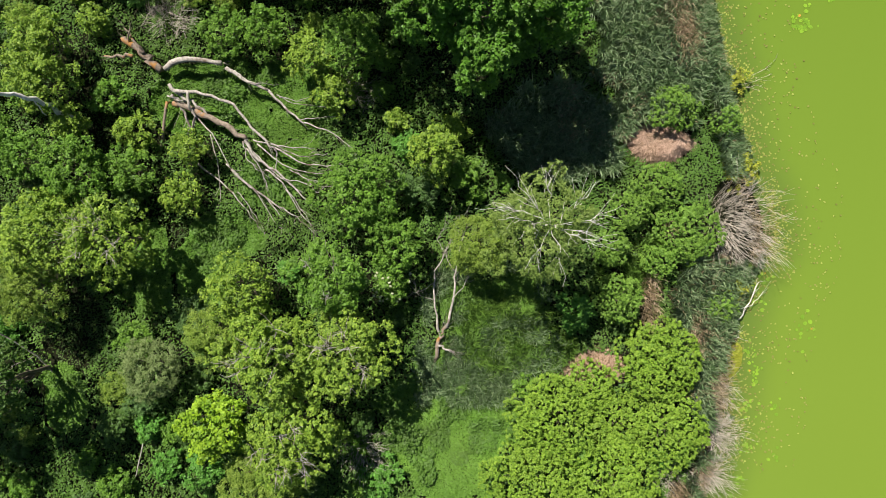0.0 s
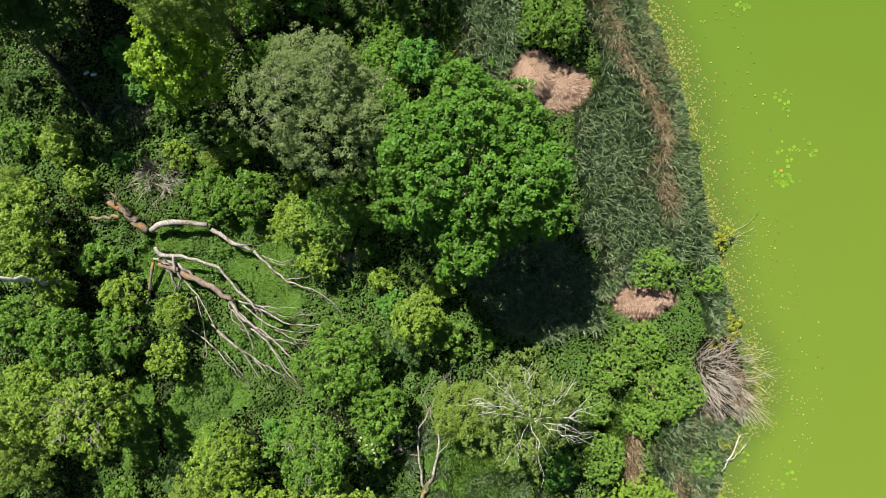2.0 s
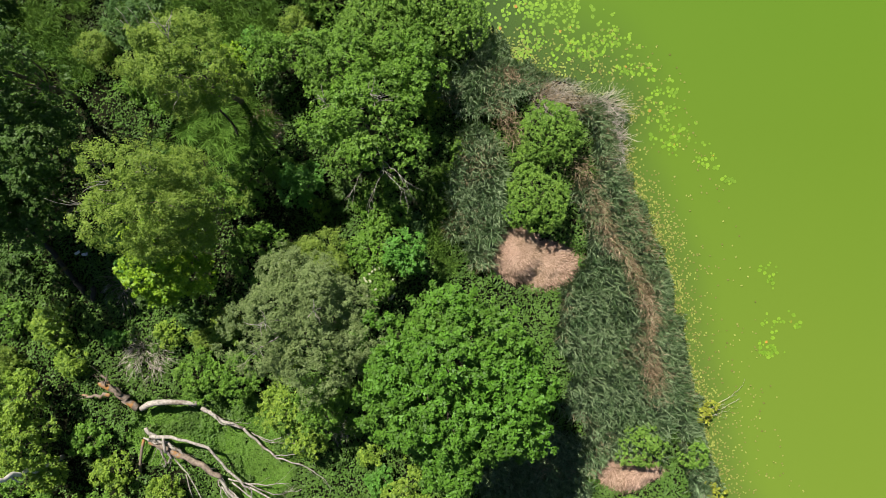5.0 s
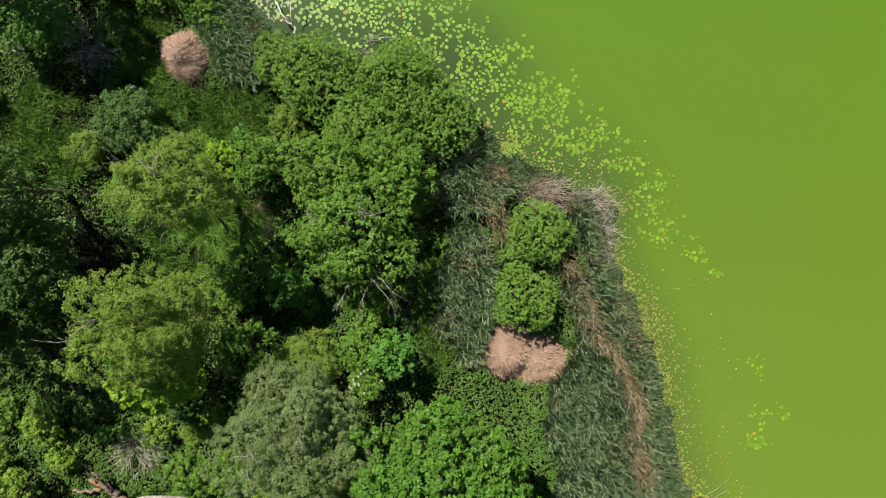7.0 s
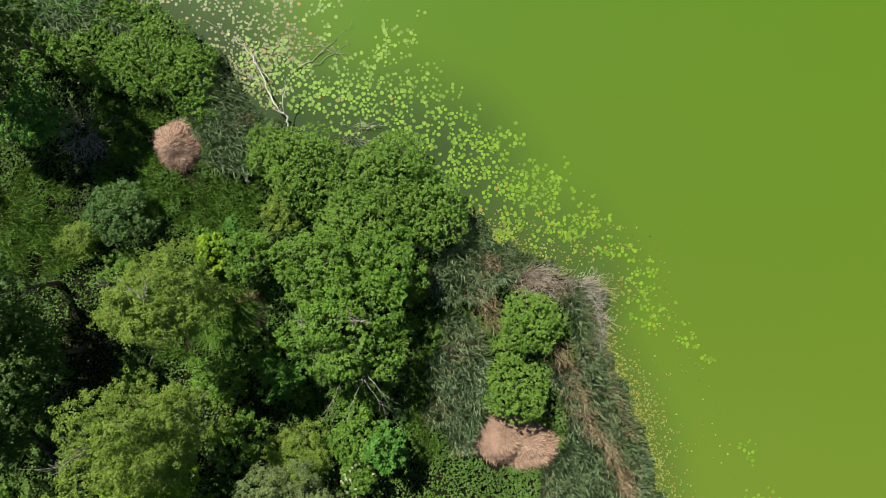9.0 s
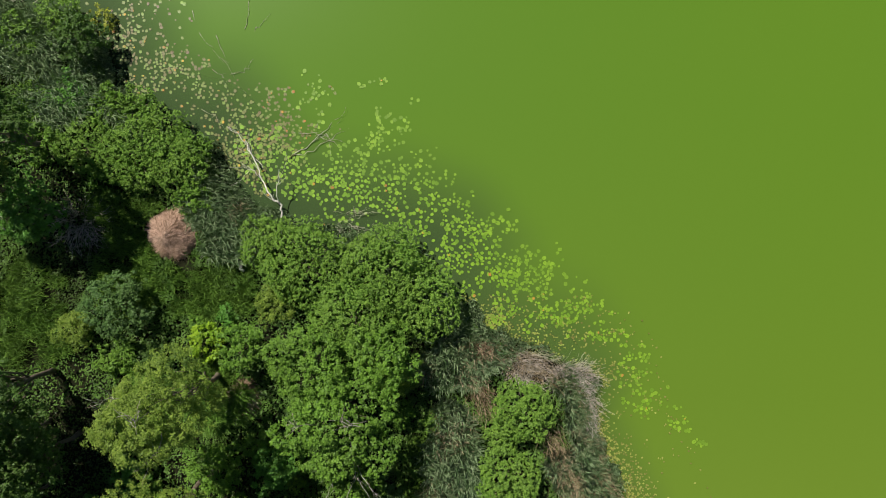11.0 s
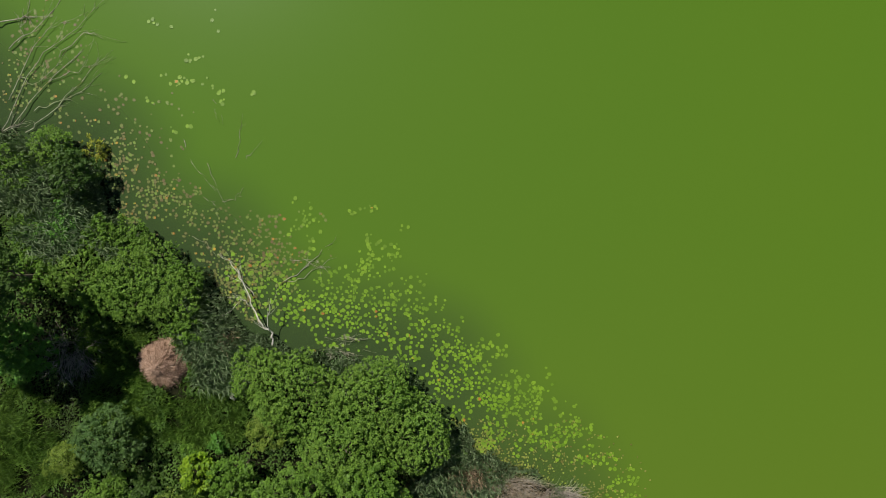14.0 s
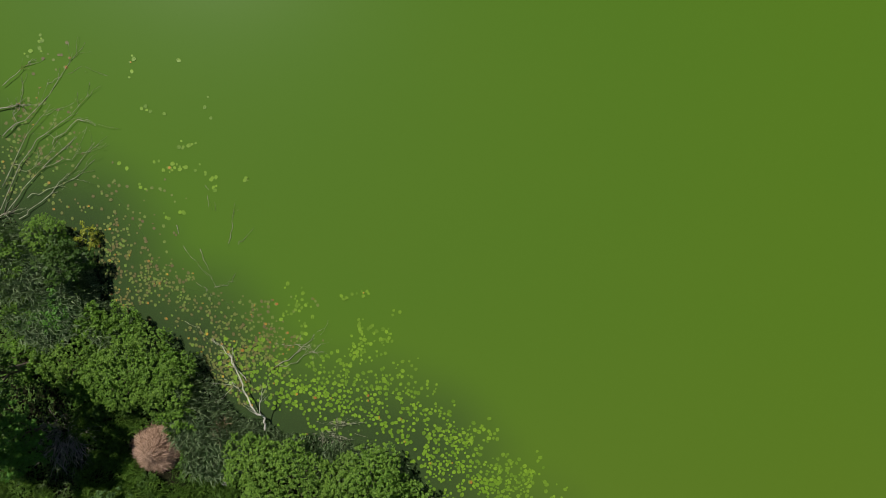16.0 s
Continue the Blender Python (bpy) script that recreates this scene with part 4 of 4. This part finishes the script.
blades("sedge", x, y, 0.85, 0.75, 0.024, LEAF["meadow"], "arching tufts of vivid green sedge", "sedge", (0.2, -0.2))
x, y = scatter(60000, -1, 6, -8.5, -1, lambda x, y: (np.maximum(meadow_at(x, y), grass_at(x, y)) > -0.1) & (bare_at(x, y) <= 0) & (field(x, y, 0.9, 27.0) > 0.4))
blades("meadow_grass", x[:12000], y[:12000], 0.65, 0.4, 0.022, LEAF["reed"], "pale grass blades among low herbs", "grass", (0.2, 0.3))
spots = [(rng.uniform(-1.4, 1.4, (int(rx * ry * 2200), 2)) * (rx, ry) + (cx, cy)) for cx, cy, rx, ry in STRAW]
x, y = np.concatenate(spots).T
pick = (zone(STRAW, x, y) > 0) & (shore_at(x, y) > 0.1)
x, y = x[pick], y[pick]
for wide, dense, *pts in STREAKS:
    for a, b in zip(pts, pts[1:]):
        k = int(dense * math.dist(a, b))
        along = rng.random(k)
        x = np.append(x, a[0] + (b[0] - a[0]) * along + rng.normal(size=k) * wide)
        y = np.append(y, a[1] + (b[1] - a[1]) * along + rng.normal(size=k) * wide)
blades("dry_reeds", x, y, 1.25, 0.5, 0.016, LEAF["tan"], "flattened straw-coloured dead reeds", "dead reeds", (0.2, -0.5))
x, y = scatter(600000, -27, 19, -16, 48, lambda x, y: (shore_at(x, y) > 0) & (y < 24) & ((reeds_at(x, y) > 0) | (shore_at(x, y) < 1.2))
               & (field(x, y, 1.1, 12.0) + 0.25 * ((shore_at(x, y) < 1.3) & (y > 13)) > 0.6))
blades("dead_reed_stems", x[:11000], y[:11000], 1.15, 0.5, 0.018, LEAF["tan"], "scattered dry stems among green reeds", "dead reeds")

# ---- heaps of dead reeds ----
for i, (x, y, rx, ry, h) in enumerate(HEAPS):
    rng = np.random.default_rng(300 + i)
    base = float(ground_at(np.array([x]), np.array([y]))[0])
    heap = thing("reed_heap", x, y, base, "matted heap of pinkish dry reeds, two standing for ground and twigs", "reed heap", "heaps of dead reeds")
    a, q = np.meshgrid(np.linspace(0, 2 * math.pi, 33)[:-1], np.linspace(0, 1, 9))
    bumpy = 0.62 + 0.5 * field(np.cos(a) * 2 + i * 7, np.sin(a) * 2, 0.8) + 0.3 * field(np.cos(a) * 2 + i * 7, np.sin(a) * 2, 0.3)
    px, py = np.cos(a) * q * rx * bumpy, np.sin(a) * q * ry * bumpy
    pz = h * (1 - q ** 2.2) * (0.72 + 0.5 * field(px + i * 5, py, 0.45)) - 0.12
    idx = np.arange(9 * 32).reshape(9, 32)
    faces = [(int(idx[r, c]), int(idx[r, (c + 1) % 32]), int(idx[r + 1, (c + 1) % 32]), int(idx[r + 1, c])) for r in range(8) for c in range(32)]
    me = bpy.data.meshes.new("mound")
    me.from_pydata(np.stack([px, py, pz], -1).reshape(-1, 3).tolist(), [], faces)
    link_part("mound", me, STRAW_MAT, heap)
    k = int(6500 * rx * ry) + 1500
    ang, q = rng.uniform(0, 2 * math.pi, k), np.sqrt(rng.random(k)) * 1.02
    sx, sy = np.cos(ang) * q * rx, np.sin(ang) * q * ry
    sx, sy = (v * (0.62 + 0.5 * field(np.cos(ang) * 2 + i * 7, np.sin(ang) * 2, 0.8) + 0.3 * field(np.cos(ang) * 2 + i * 7, np.sin(ang) * 2, 0.3)) for v in (sx, sy))
    sz = h * (1 - np.clip(q, 0, 1) ** 2.2) * (0.72 + 0.5 * field(sx + i * 5, sy, 0.45)) - 0.08 + rng.random(k) * 0.07
    comb = 3.0 * field(sx + i * 3, sy, 1.2, 2.0) + rng.normal(size=k) * 0.75 + i
    way = np.stack([np.cos(comb), np.sin(comb), rng.normal(size=k) * 0.12 - 0.1], 1)
    side = np.stack([-np.sin(comb), np.cos(comb), rng.normal(size=k) * 0.3], 1) * 0.009
    ln = rng.uniform(0.12, 0.42, k)[:, None]
    p = np.stack([sx, sy, sz], 1)
    co = np.stack([p - way * ln - side, p - way * ln + side, p + way * ln], 1).reshape(-1, 3)
    link_part("straw", quads(co, 3, 0.5 + 0.5 * (field(sx, sy, 0.35, 5.0) - 0.5) + rng.normal(size=k) * 0.42), LEAF["straw"], heap)["kind"] = "stuff"


# ---- dead shrubs: fans of bare twigs ----
for i, (x, y, rx, ry, h, count) in enumerate(DEAD_SHRUBS):
    rng = np.random.default_rng(400 + i)
    base = max(float(ground_at(np.array([x]), np.array([y]))[0]), -0.1)
    ob = thing("dead_shrub", x, y, base, "bare dead shrub of thin grey twigs", "dead shrub", "dead shrubs")
    limbs = []
    for k in range(count * 2):
        ang, q = rng.uniform(0, 2 * math.pi), math.sqrt(rng.random())
        bend = ang + rng.normal() * 0.9
        foot = np.array([math.cos(bend) * rx * q * 0.45 - 0.3 * rx, math.sin(bend) * ry * q * 0.45 + 0.12 * ry, -0.05])
        tip = np.array([math.cos(ang) * rx * q, math.sin(ang) * ry * q, h * rng.uniform(0.5, 1.0) * (1 - 0.35 * q)])
        path, radii = limb_path(rng, foot, tip, 0.012, 0.005, 5, 0.16)
        limbs.append((path, radii))
        for _ in range(3):
            m = path[rng.integers(2, 5)]
            limbs.append(limb_path(rng, m, m + (tip - foot) * rng.uniform(0.2, 0.45) + rng.normal(size=3) * 0.16, 0.007, 0.0035, 3, 0.1))
    link_part("bare_crown", tubes_mesh(limbs, 3), TWIG, ob)


# ---- fallen and leaning dead trees: end radii, then the places a limb runs through ----
def dead_tree(name, rows, wood, label, seed, other=None, twigs=0, category="fallen tree", slim=0.85, crook=0.026, rise=1.0):
    rng = np.random.default_rng(seed)
    ox, oy = rows[0][2][0], rows[0][2][1]
    ob = thing(name, ox, oy, 0.0, label, category)
    for k, (r0, r1, *pts) in enumerate(rows):
        r0, r1 = r0 * slim, r1 * slim
        pts = (np.array(pts) - np.array([ox, oy, 0])) * np.array([1, 1, rise])
        n = 4
        path, radii = [], []
        for j in range(len(pts) - 1):
            a, b = pts[max(j - 1, 0)], pts[min(j + 2, len(pts) - 1)]
            for s in np.arange(n) / n:
                p, q = pts[j], pts[j + 1]
                m0, m1 = (q - a) / 2, (b - p) / 2
                path.append((2 * s**3 - 3 * s**2 + 1) * p + (s**3 - 2 * s**2 + s) * m0 + (3 * s**2 - 2 * s**3) * q + (s**3 - s**2) * m1)
        path.append(pts[-1])
        path = np.array(path)
        path[1:-1] += rng.normal(size=(len(path) - 2, 3)) * (crook + 0.18 * r0) * np.array([1, 1, 0.5])
        radii = np.linspace(r0, r1, len(path)) * rng.uniform(0.88, 1.12, len(path))
        bough = link_part("trunk" if k == 0 else "branch", tubes_mesh([(path, radii)], 8 if r0 > 0.06 else 5), (other if other and k == 0 else wood), ob)
        if twigs:
            for _ in range(twigs):
                j = rng.integers(len(path) // 2, len(path))
                d = path[-1] - path[max(len(path) - 4, 0)]
                size = rng.uniform(0.25, 0.7) * (1 + 12 * (crook - 0.026))
                d = d / max(np.linalg.norm(d), 1e-6) * size + rng.normal(size=3) * size * 0.45 * np.array([1, 1, 0.5])
                link_part("twig", tubes_mesh([limb_path(rng, path[j], path[j] + d, min(0.012, r1), 0.004, 4, 0.12)], 3), wood, bough)
    return ob


dead_tree("fallen_tree", LOG_A, DEADWOOD, "bleached grey fallen trunk with bare branches", 1, twigs=5, slim=0.85)
dead_tree("fallen_tree", LOG_B, DEADWOOD, "fallen dead tree with orange rotten trunk and bleached branches", 2, OLDWOOD, 6, slim=0.98)
dead_tree("broken_stump", SNAG_A, OLDWOOD, "splintered orange-brown stump of a fallen tree", 3, twigs=4, category="stump")
dead_tree("fallen_tree", LOG_C, DEADWOOD, "brown dead tree lying over green herbs", 4, OLDWOOD, 12, slim=0.85)
dead_tree("fallen_birch", LOG_D, BIRCH, "white dead birch fallen into the lily pads", 5, twigs=6, slim=0.55, crook=0.04)
dead_tree("sunken_branches", SUNK_TWIGS, PALEWOOD, "pale twigs half sunk among lily pads", 16, twigs=6, category="branches", slim=0.5, crook=0.06, rise=0.35)
dead_tree("fallen_bare_tree", LOG_E, PALEWOOD, "bare crown of a fallen tree lying in the pond", 6, twigs=11, slim=0.48, crook=0.06, rise=0.4)
dead_tree("sunken_branches", SUNK, PALEWOOD, "thin dead branches sticking out of the water", 7, twigs=5, category="branches", slim=0.4, crook=0.05, rise=0.5)
dead_tree("leaning_dead_tree", LOG_F, MOSSY, "mossy leaning trunk, bark colour darkened for its shade", 8)
dead_tree("leaning_birch", LOG_G, BIRCH, "white leaning dead birch trunk", 9)
dead_tree("leaning_dead_tree", LOG_H, MOSSY, "leaning trunk over tall grass, lower length standing for its shadow", 10, slim=0.5)
dead_tree("driftwood", LOG_I, BIRCH, "pale driftwood branch on the bank", 11, twigs=4, category="driftwood", slim=0.65)
dead_tree("dead_branches", LOG_J, TWIG, "thin dead twigs hanging over the water", 12, twigs=6, category="branches", slim=0.5)
dead_tree("broken_branches", LOG_K, DEADWOOD, "pale broken branches lying on herbs", 13, twigs=1, category="branches")

dead_tree("leaning_dead_tree", LOG_M, DEADWOOD, "thin pale dead trunk leaning through bushes", 15, twigs=2)
dead_tree("birch_log", LOG_L, BIRCH, "short white birch log with peeling bark", 14, category="log")

dead_tree("dead_tree", LOG_N, DEADWOOD, "slim dead tree with bare forked grey branches", 17, twigs=7, category="dead tree", slim=0.45)

# ---- lily pads ----
PADS = [
    (5.2, 28.6, 1.1, 1.3, 30), (7.6, 27.0, 1.1, 1.1, 34), (9.8, 25.4, 1.0, 0.8, 24), (3.0, 30.6, 1.1, 1.4, 26),
    (-1.5, 31.5, 2.2, 1.9, 110), (-3.7, 32.1, 1.6, 1.6, 50), (-6.1, 32.9, 1.6, 1.4, 50), (1.2, 30.7, 1.9, 2.2, 70), (3.6, 28.6, 1.6, 2.2, 80), (6.1, 26.7, 1.6, 1.6, 80),
    (8.5, 25.1, 1.4, 1.1, 38), (5.5, 24.6, 1.1, 0.7, 16), (10.6, 24.0, 1.1, 0.7, 18), (12.4, 22.9, 0.8, 0.5, 14), (12.2, 21.6, 1.1, 1.1, 20), (13.2, 20.7, 1.1, 0.7, 16),
    (14.7, 19.7, 0.7, 0.5, 12), (15.7, 18.7, 0.8, 0.4, 6), (18.1, 14.0, 0.7, 0.7, 9), (18.7, 11.4, 0.8, 0.7, 14), (17.7, 10.1, 0.5, 0.3, 7), (15.7, -2.9, 1.1, 1.0, 14),
    (15.2, -6.3, 1.1, 1.4, 14), (15.7, -9.3, 1.2, 1.6, 20), (17.8, -4.1, 1.2, 1.6, 9), (14.6, -11.6, 1.1, 1.1, 8), (17.9, 10.1, 0.8, 0.5, 7), (-3.4, 35.8, 1.1, 1.6, 18),
    (-0.7, 36.5, 0.8, 0.4, 6), (-0.2, 33.9, 1.1, 0.8, 24), (0.9, 35.5, 1.4, 0.8, 6), (-9.0, 43.9, 1.1, 0.4, 4), (-8.6, 42.4, 1.1, 0.7, 6), (-7.2, 42.2, 0.5, 0.7, 5),
    (-5.8, 42.1, 0.1, 0.2, 2), (-11.0, 42.8, 1.4, 0.4, 4), (-9.9, 45.3, 0.7, 0.4, 3), (-7.7, 45.6, 0.2, 0.5, 2), (-9.0, 47.9, 0.1, 0.1, 1), (-10.6, 41.7, 0.7, 0.4, 2),
    (-9.4, 40.4, 0.7, 0.2, 3), (-11.5, 47.8, 0.5, 0.8, 3), (-16.3, 48.3, 0.8, 1.1, 5)]
OLD_PADS = [
    (-11.0, 36.8, 1.9, 1.1, 110), (-12.6, 38.5, 1.4, 1.1, 60), (-7.2, 35.0, 2.5, 1.4, 110), (-5.1, 34.1, 1.9, 1.1, 50), (-6.7, 33.3, 1.9, 1.1, 60), (-12.0, 40.4, 2.5, 1.6, 45),
    (-16.6, 42.7, 1.9, 1.6, 60), (-6.7, 32.3, 1.6, 1.4, 60), (-15.8, 45.2, 1.6, 2.5, 40)]


def pad_mesh(seed):
    rng = np.random.default_rng(seed)
    n = 13
    ang = np.linspace(0.16, 2 * math.pi - 0.16, n)
    r = 0.5 * (1 + rng.normal(size=n) * 0.04)
    ring = np.stack([np.cos(ang) * r * 1.22, np.sin(ang) * r, 0.008 + rng.random(n) * 0.018], 1)
    inner = ring * np.array([0.55, 0.55, 0]) + np.array([0, 0, 0.012])
    return np.concatenate([[[0.04, 0, 0.006]], inner, ring]), n


def pad_object_mesh(seed, tone):
    co, n = pad_mesh(seed)
    faces = [(0, 1 + k, 2 + k) for k in range(n - 1)] + [(1 + k, 1 + n + k, 2 + n + k, 2 + k) for k in range(n - 1)]
    me = bpy.data.meshes.new("lily_pad")
    me.from_pydata(co.tolist(), [], faces)
    me.attributes.new("tone", "FLOAT", "FACE").data.foreach_set("value", np.full(len(faces), tone, np.float32))
    return me


def pad_field(rows, seed, size, gap):
    rng = np.random.default_rng(seed)
    out = []
    for cx, cy, rx, ry, count in rows:
        made, tries = 0, 0
        hubs = rng.normal(size=(max(3, count // 3), 2)) * 0.55
        while made < count and tries < count * 12:
            tries += 1
            h = hubs[rng.integers(len(hubs))] + rng.normal(size=2) * 0.16
            x, y = cx + h[0] * rx, cy + h[1] * ry
            s = size * rng.uniform(0.5, 1.2)
            if float(shore_at(np.array([x]), np.array([y]))[0]) > -0.12:
                continue
            if any(abs(x - a) < 2 and math.hypot(x - a, y - b) < gap * (s + q) for a, b, q in out):
                continue
            out.append((x, y, s))
            made += 1
    return out


pads = pad_field([(a, b, c, d, int(k * 1.9)) for a, b, c, d, k in PADS], 21, 0.165, 0.37)
old = pad_field([(a, b, c, d, int(k * 1.9)) for a, b, c, d, k in OLD_PADS], 22, 0.135, 0.40)
rng = np.random.default_rng(23)
shapes = [pad_object_mesh(60 + k, t) for k, t in enumerate((0.15, 0.35, 0.5, 0.6, 0.75, 0.95))]
for me in shapes:
    me.materials.append(LEAF["pad"])
near = [p for p in pads if p[1] < 34 and p[0] > -4][:300]
for x, y, s in near:
    ob = new("lily_pad", shapes[rng.integers(len(shapes))])
    ob.location, ob.rotation_euler, ob.scale = (x, y, 0.004 + rng.random() * 0.008), (0, 0, rng.uniform(0, 6.28)), (s, s, s)
    tagged(ob, "round yellow-green lily pad floating on water", "lily pad", "lily pads on the pond")


def pad_stuff(name, rows, material, label, lo, hi):
    co = []
    for x, y, s in rows:
        c, n = pad_mesh(int(rng.integers(1000)))
        w = rng.uniform(0, 6.28)
        turn = np.array([[math.cos(w), -math.sin(w), 0], [math.sin(w), math.cos(w), 0], [0, 0, 1]])
        c = c @ turn.T * s + np.array([x, y, 0.004 + rng.random() * 0.01])
        for k in range(n - 1):
            co += [c[0], c[1 + k], c[2 + k], c[0], c[1 + k], c[1 + n + k], c[2 + n + k], c[2 + k]]
    tone = np.repeat(rng.uniform(lo, hi, len(rows)), 24)
    return tagged(link_part(name, quads(np.array(co), 4, tone), material), label, "lily pads", kind="stuff")


used = set(near)
pad_stuff("lily_pads", [p for p in pads if p not in used], LEAF["pad"], "more round lily pads on the pond", 0.1, 1.0)
orange = old[::14] + [p for p in pads if p not in used][::40]
pad_stuff("withered_lily_pads", [(x + 0.05, y, q * 0.8) for x, y, q in orange], LEAF["orange"], "small withered orange lily pads", 0.0, 1.0)
pad_stuff("faded_lily_pads", old, LEAF["oldpad"], "small faded brown and green lily pads", 0.0, 1.0)
x, y = scatter(600000, -16, 20, -12, 26, lambda x, y: (shore_at(x, y) < -0.08) & (rng.random(len(x)) < (0.9 * np.exp(shore_at(x, y) / 0.55) + 0.02 * (shore_at(x, y) > -4)) * field(x, y, 1.2, 3.0)))
x, y = x[:7000], y[:7000]
flat = unit(np.array([0, 0, 1.0]) + rng.normal(size=(len(x), 3)) * 0.05)
me = quads(leaf_corners(rng, np.stack([x, y, np.full(len(x), 0.014)], 1), flat, 0.11, 0.09), 4, rng.random(len(x)))
tagged(link_part("floating_leaves", me, LEAF["drift"]), "small loose leaves floating by the bank", "floating leaves", kind="stuff")

# ---- thin cover beyond the near wood ----
x, y = scatter(46000, -70, 12, -50, 64, lambda x, y: (inland(x, y) > 1) & ((x < -26) | (y < -15) | (y > 46)))
carpet("far_undergrowth", x, y, 1.6, 0.55, 0.4, LEAF["ground"], "green wood floor further off")

# ---- yellow algae mat, blue plastic, white blossom ----
rng = np.random.default_rng(31)
mx, my = MAT
k = 2600
q, w = np.sqrt(rng.random(k)), rng.uniform(0, 2 * math.pi, k)
p = np.stack([mx + np.cos(w) * q * 0.55 + np.sin(w) * q * 0.25, my + np.sin(w) * q * 0.95, 0.04 + rng.random(k) * 0.1], 1)
face = unit(np.array([0, 0, 1.0]) + rng.normal(size=(k, 3)) * 0.3)
mat_ob = link_part("algae_mat", quads(leaf_corners(rng, p, face, 0.1, 0.07), 4, rng.random(k)), LEAF["yellow"])
tagged(mat_ob, "mat of yellow floating duckweed at the bank", "duckweed", kind="stuff")
n = Nodes("blue_plastic")
n.bsdf.inputs["Base Color"].default_value, n.bsdf.inputs["Roughness"].default_value = (0.06, 0.35, 0.55, 1), 0.35
bm = bmesh.new()
bmesh.ops.create_icosphere(bm, subdivisions=2, radius=0.16)
for v in bm.verts:
    v.co = Vector((v.co.x * 1.3, v.co.y * 0.8, v.co.z * 0.45 + 0.03)) * (0.8 + 0.5 * noise.noise(v.co * 9))
me = bpy.data.meshes.new("plastic_bag")
bm.to_mesh(me)
bm.free()
bag = link_part("plastic_bag", me, n.mat)
bag.location = (mx - 0.3, my + 0.1, 0.18)
tagged(bag, "crumpled pale blue plastic bag on duckweed", "plastic bag")
for bx, by, bz, br, count in [(-2.14, -2.32, 2.6, 1.0, 22), (-1.36, 13.61, 3.2, 0.9, 26)]:
    ob = thing("elder_blossom_bush", bx, by, 0.15, "elder bush with flat white flower heads", "bush")
    co, tone, lobes = crown(rng, "mid", br, 0.3, bz)
    leaves = link_part("crown", quads(co, 3, tone), LEAF["mid"], ob)
    link_part("limb", tubes_mesh([limb_path(rng, (0, 0, -0.1), c, 0.03, 0.01, 5, 0.1) for c in lobes], 5), BARK, ob)
    for _ in range(count):
        w, q = rng.uniform(0, 2 * math.pi), math.sqrt(rng.random()) * br
        hub = np.array([math.cos(w) * q, math.sin(w) * q, bz * (0.98 - 0.3 * (q / br) ** 2)])
        w = np.arange(11) * 2 * math.pi / 11
        rim = np.stack([np.cos(w), np.sin(w), rng.normal(size=11) * 0.2], 1) * rng.uniform(0.03, 0.085, (11, 1)) + hub
        me = bpy.data.meshes.new("flower_head")
        me.from_pydata([tuple(hub + np.array([0, 0, 0.025])), *map(tuple, rim)], [], [(0, j + 1, (j + 1) % 11 + 1) for j in range(11)])
        link_part("flower_head", me, LEAF["white"], leaves, "flat white flower head")

n = Nodes("grey_plastic")
n.bsdf.inputs["Base Color"].default_value, n.bsdf.inputs["Roughness"].default_value = (0.55, 0.57, 0.60, 1), 0.4
for sx, sy, turn in [(-15.78, 15.05, 0.6), (-15.44, 14.97, 0.2)]:
    gx, gy = np.meshgrid(np.linspace(-0.2, 0.2, 9), np.linspace(-0.11, 0.11, 6))
    gz = 0.12 * field(gx + sx, gy + sy, 0.1) - 0.01
    idx = np.arange(54).reshape(6, 9)
    me = bpy.data.meshes.new("plastic_sheet")
    me.from_pydata(np.stack([gx, gy, gz], -1).reshape(-1, 3).tolist(), [], [(int(idx[i, j]), int(idx[i, j + 1]), int(idx[i + 1, j + 1]), int(idx[i + 1, j])) for i in range(5) for j in range(8)])
    sheet_ob = link_part("plastic_sheet", me, n.mat)
    sheet_ob.location, sheet_ob.rotation_euler, sheet_ob.scale = (sx, sy, 0.75), (0.1, 0.1, turn), (0.65, 0.6, 0.9)
    tagged(sheet_ob, "crumpled grey-white plastic sheet on brushwood", "plastic sheet")
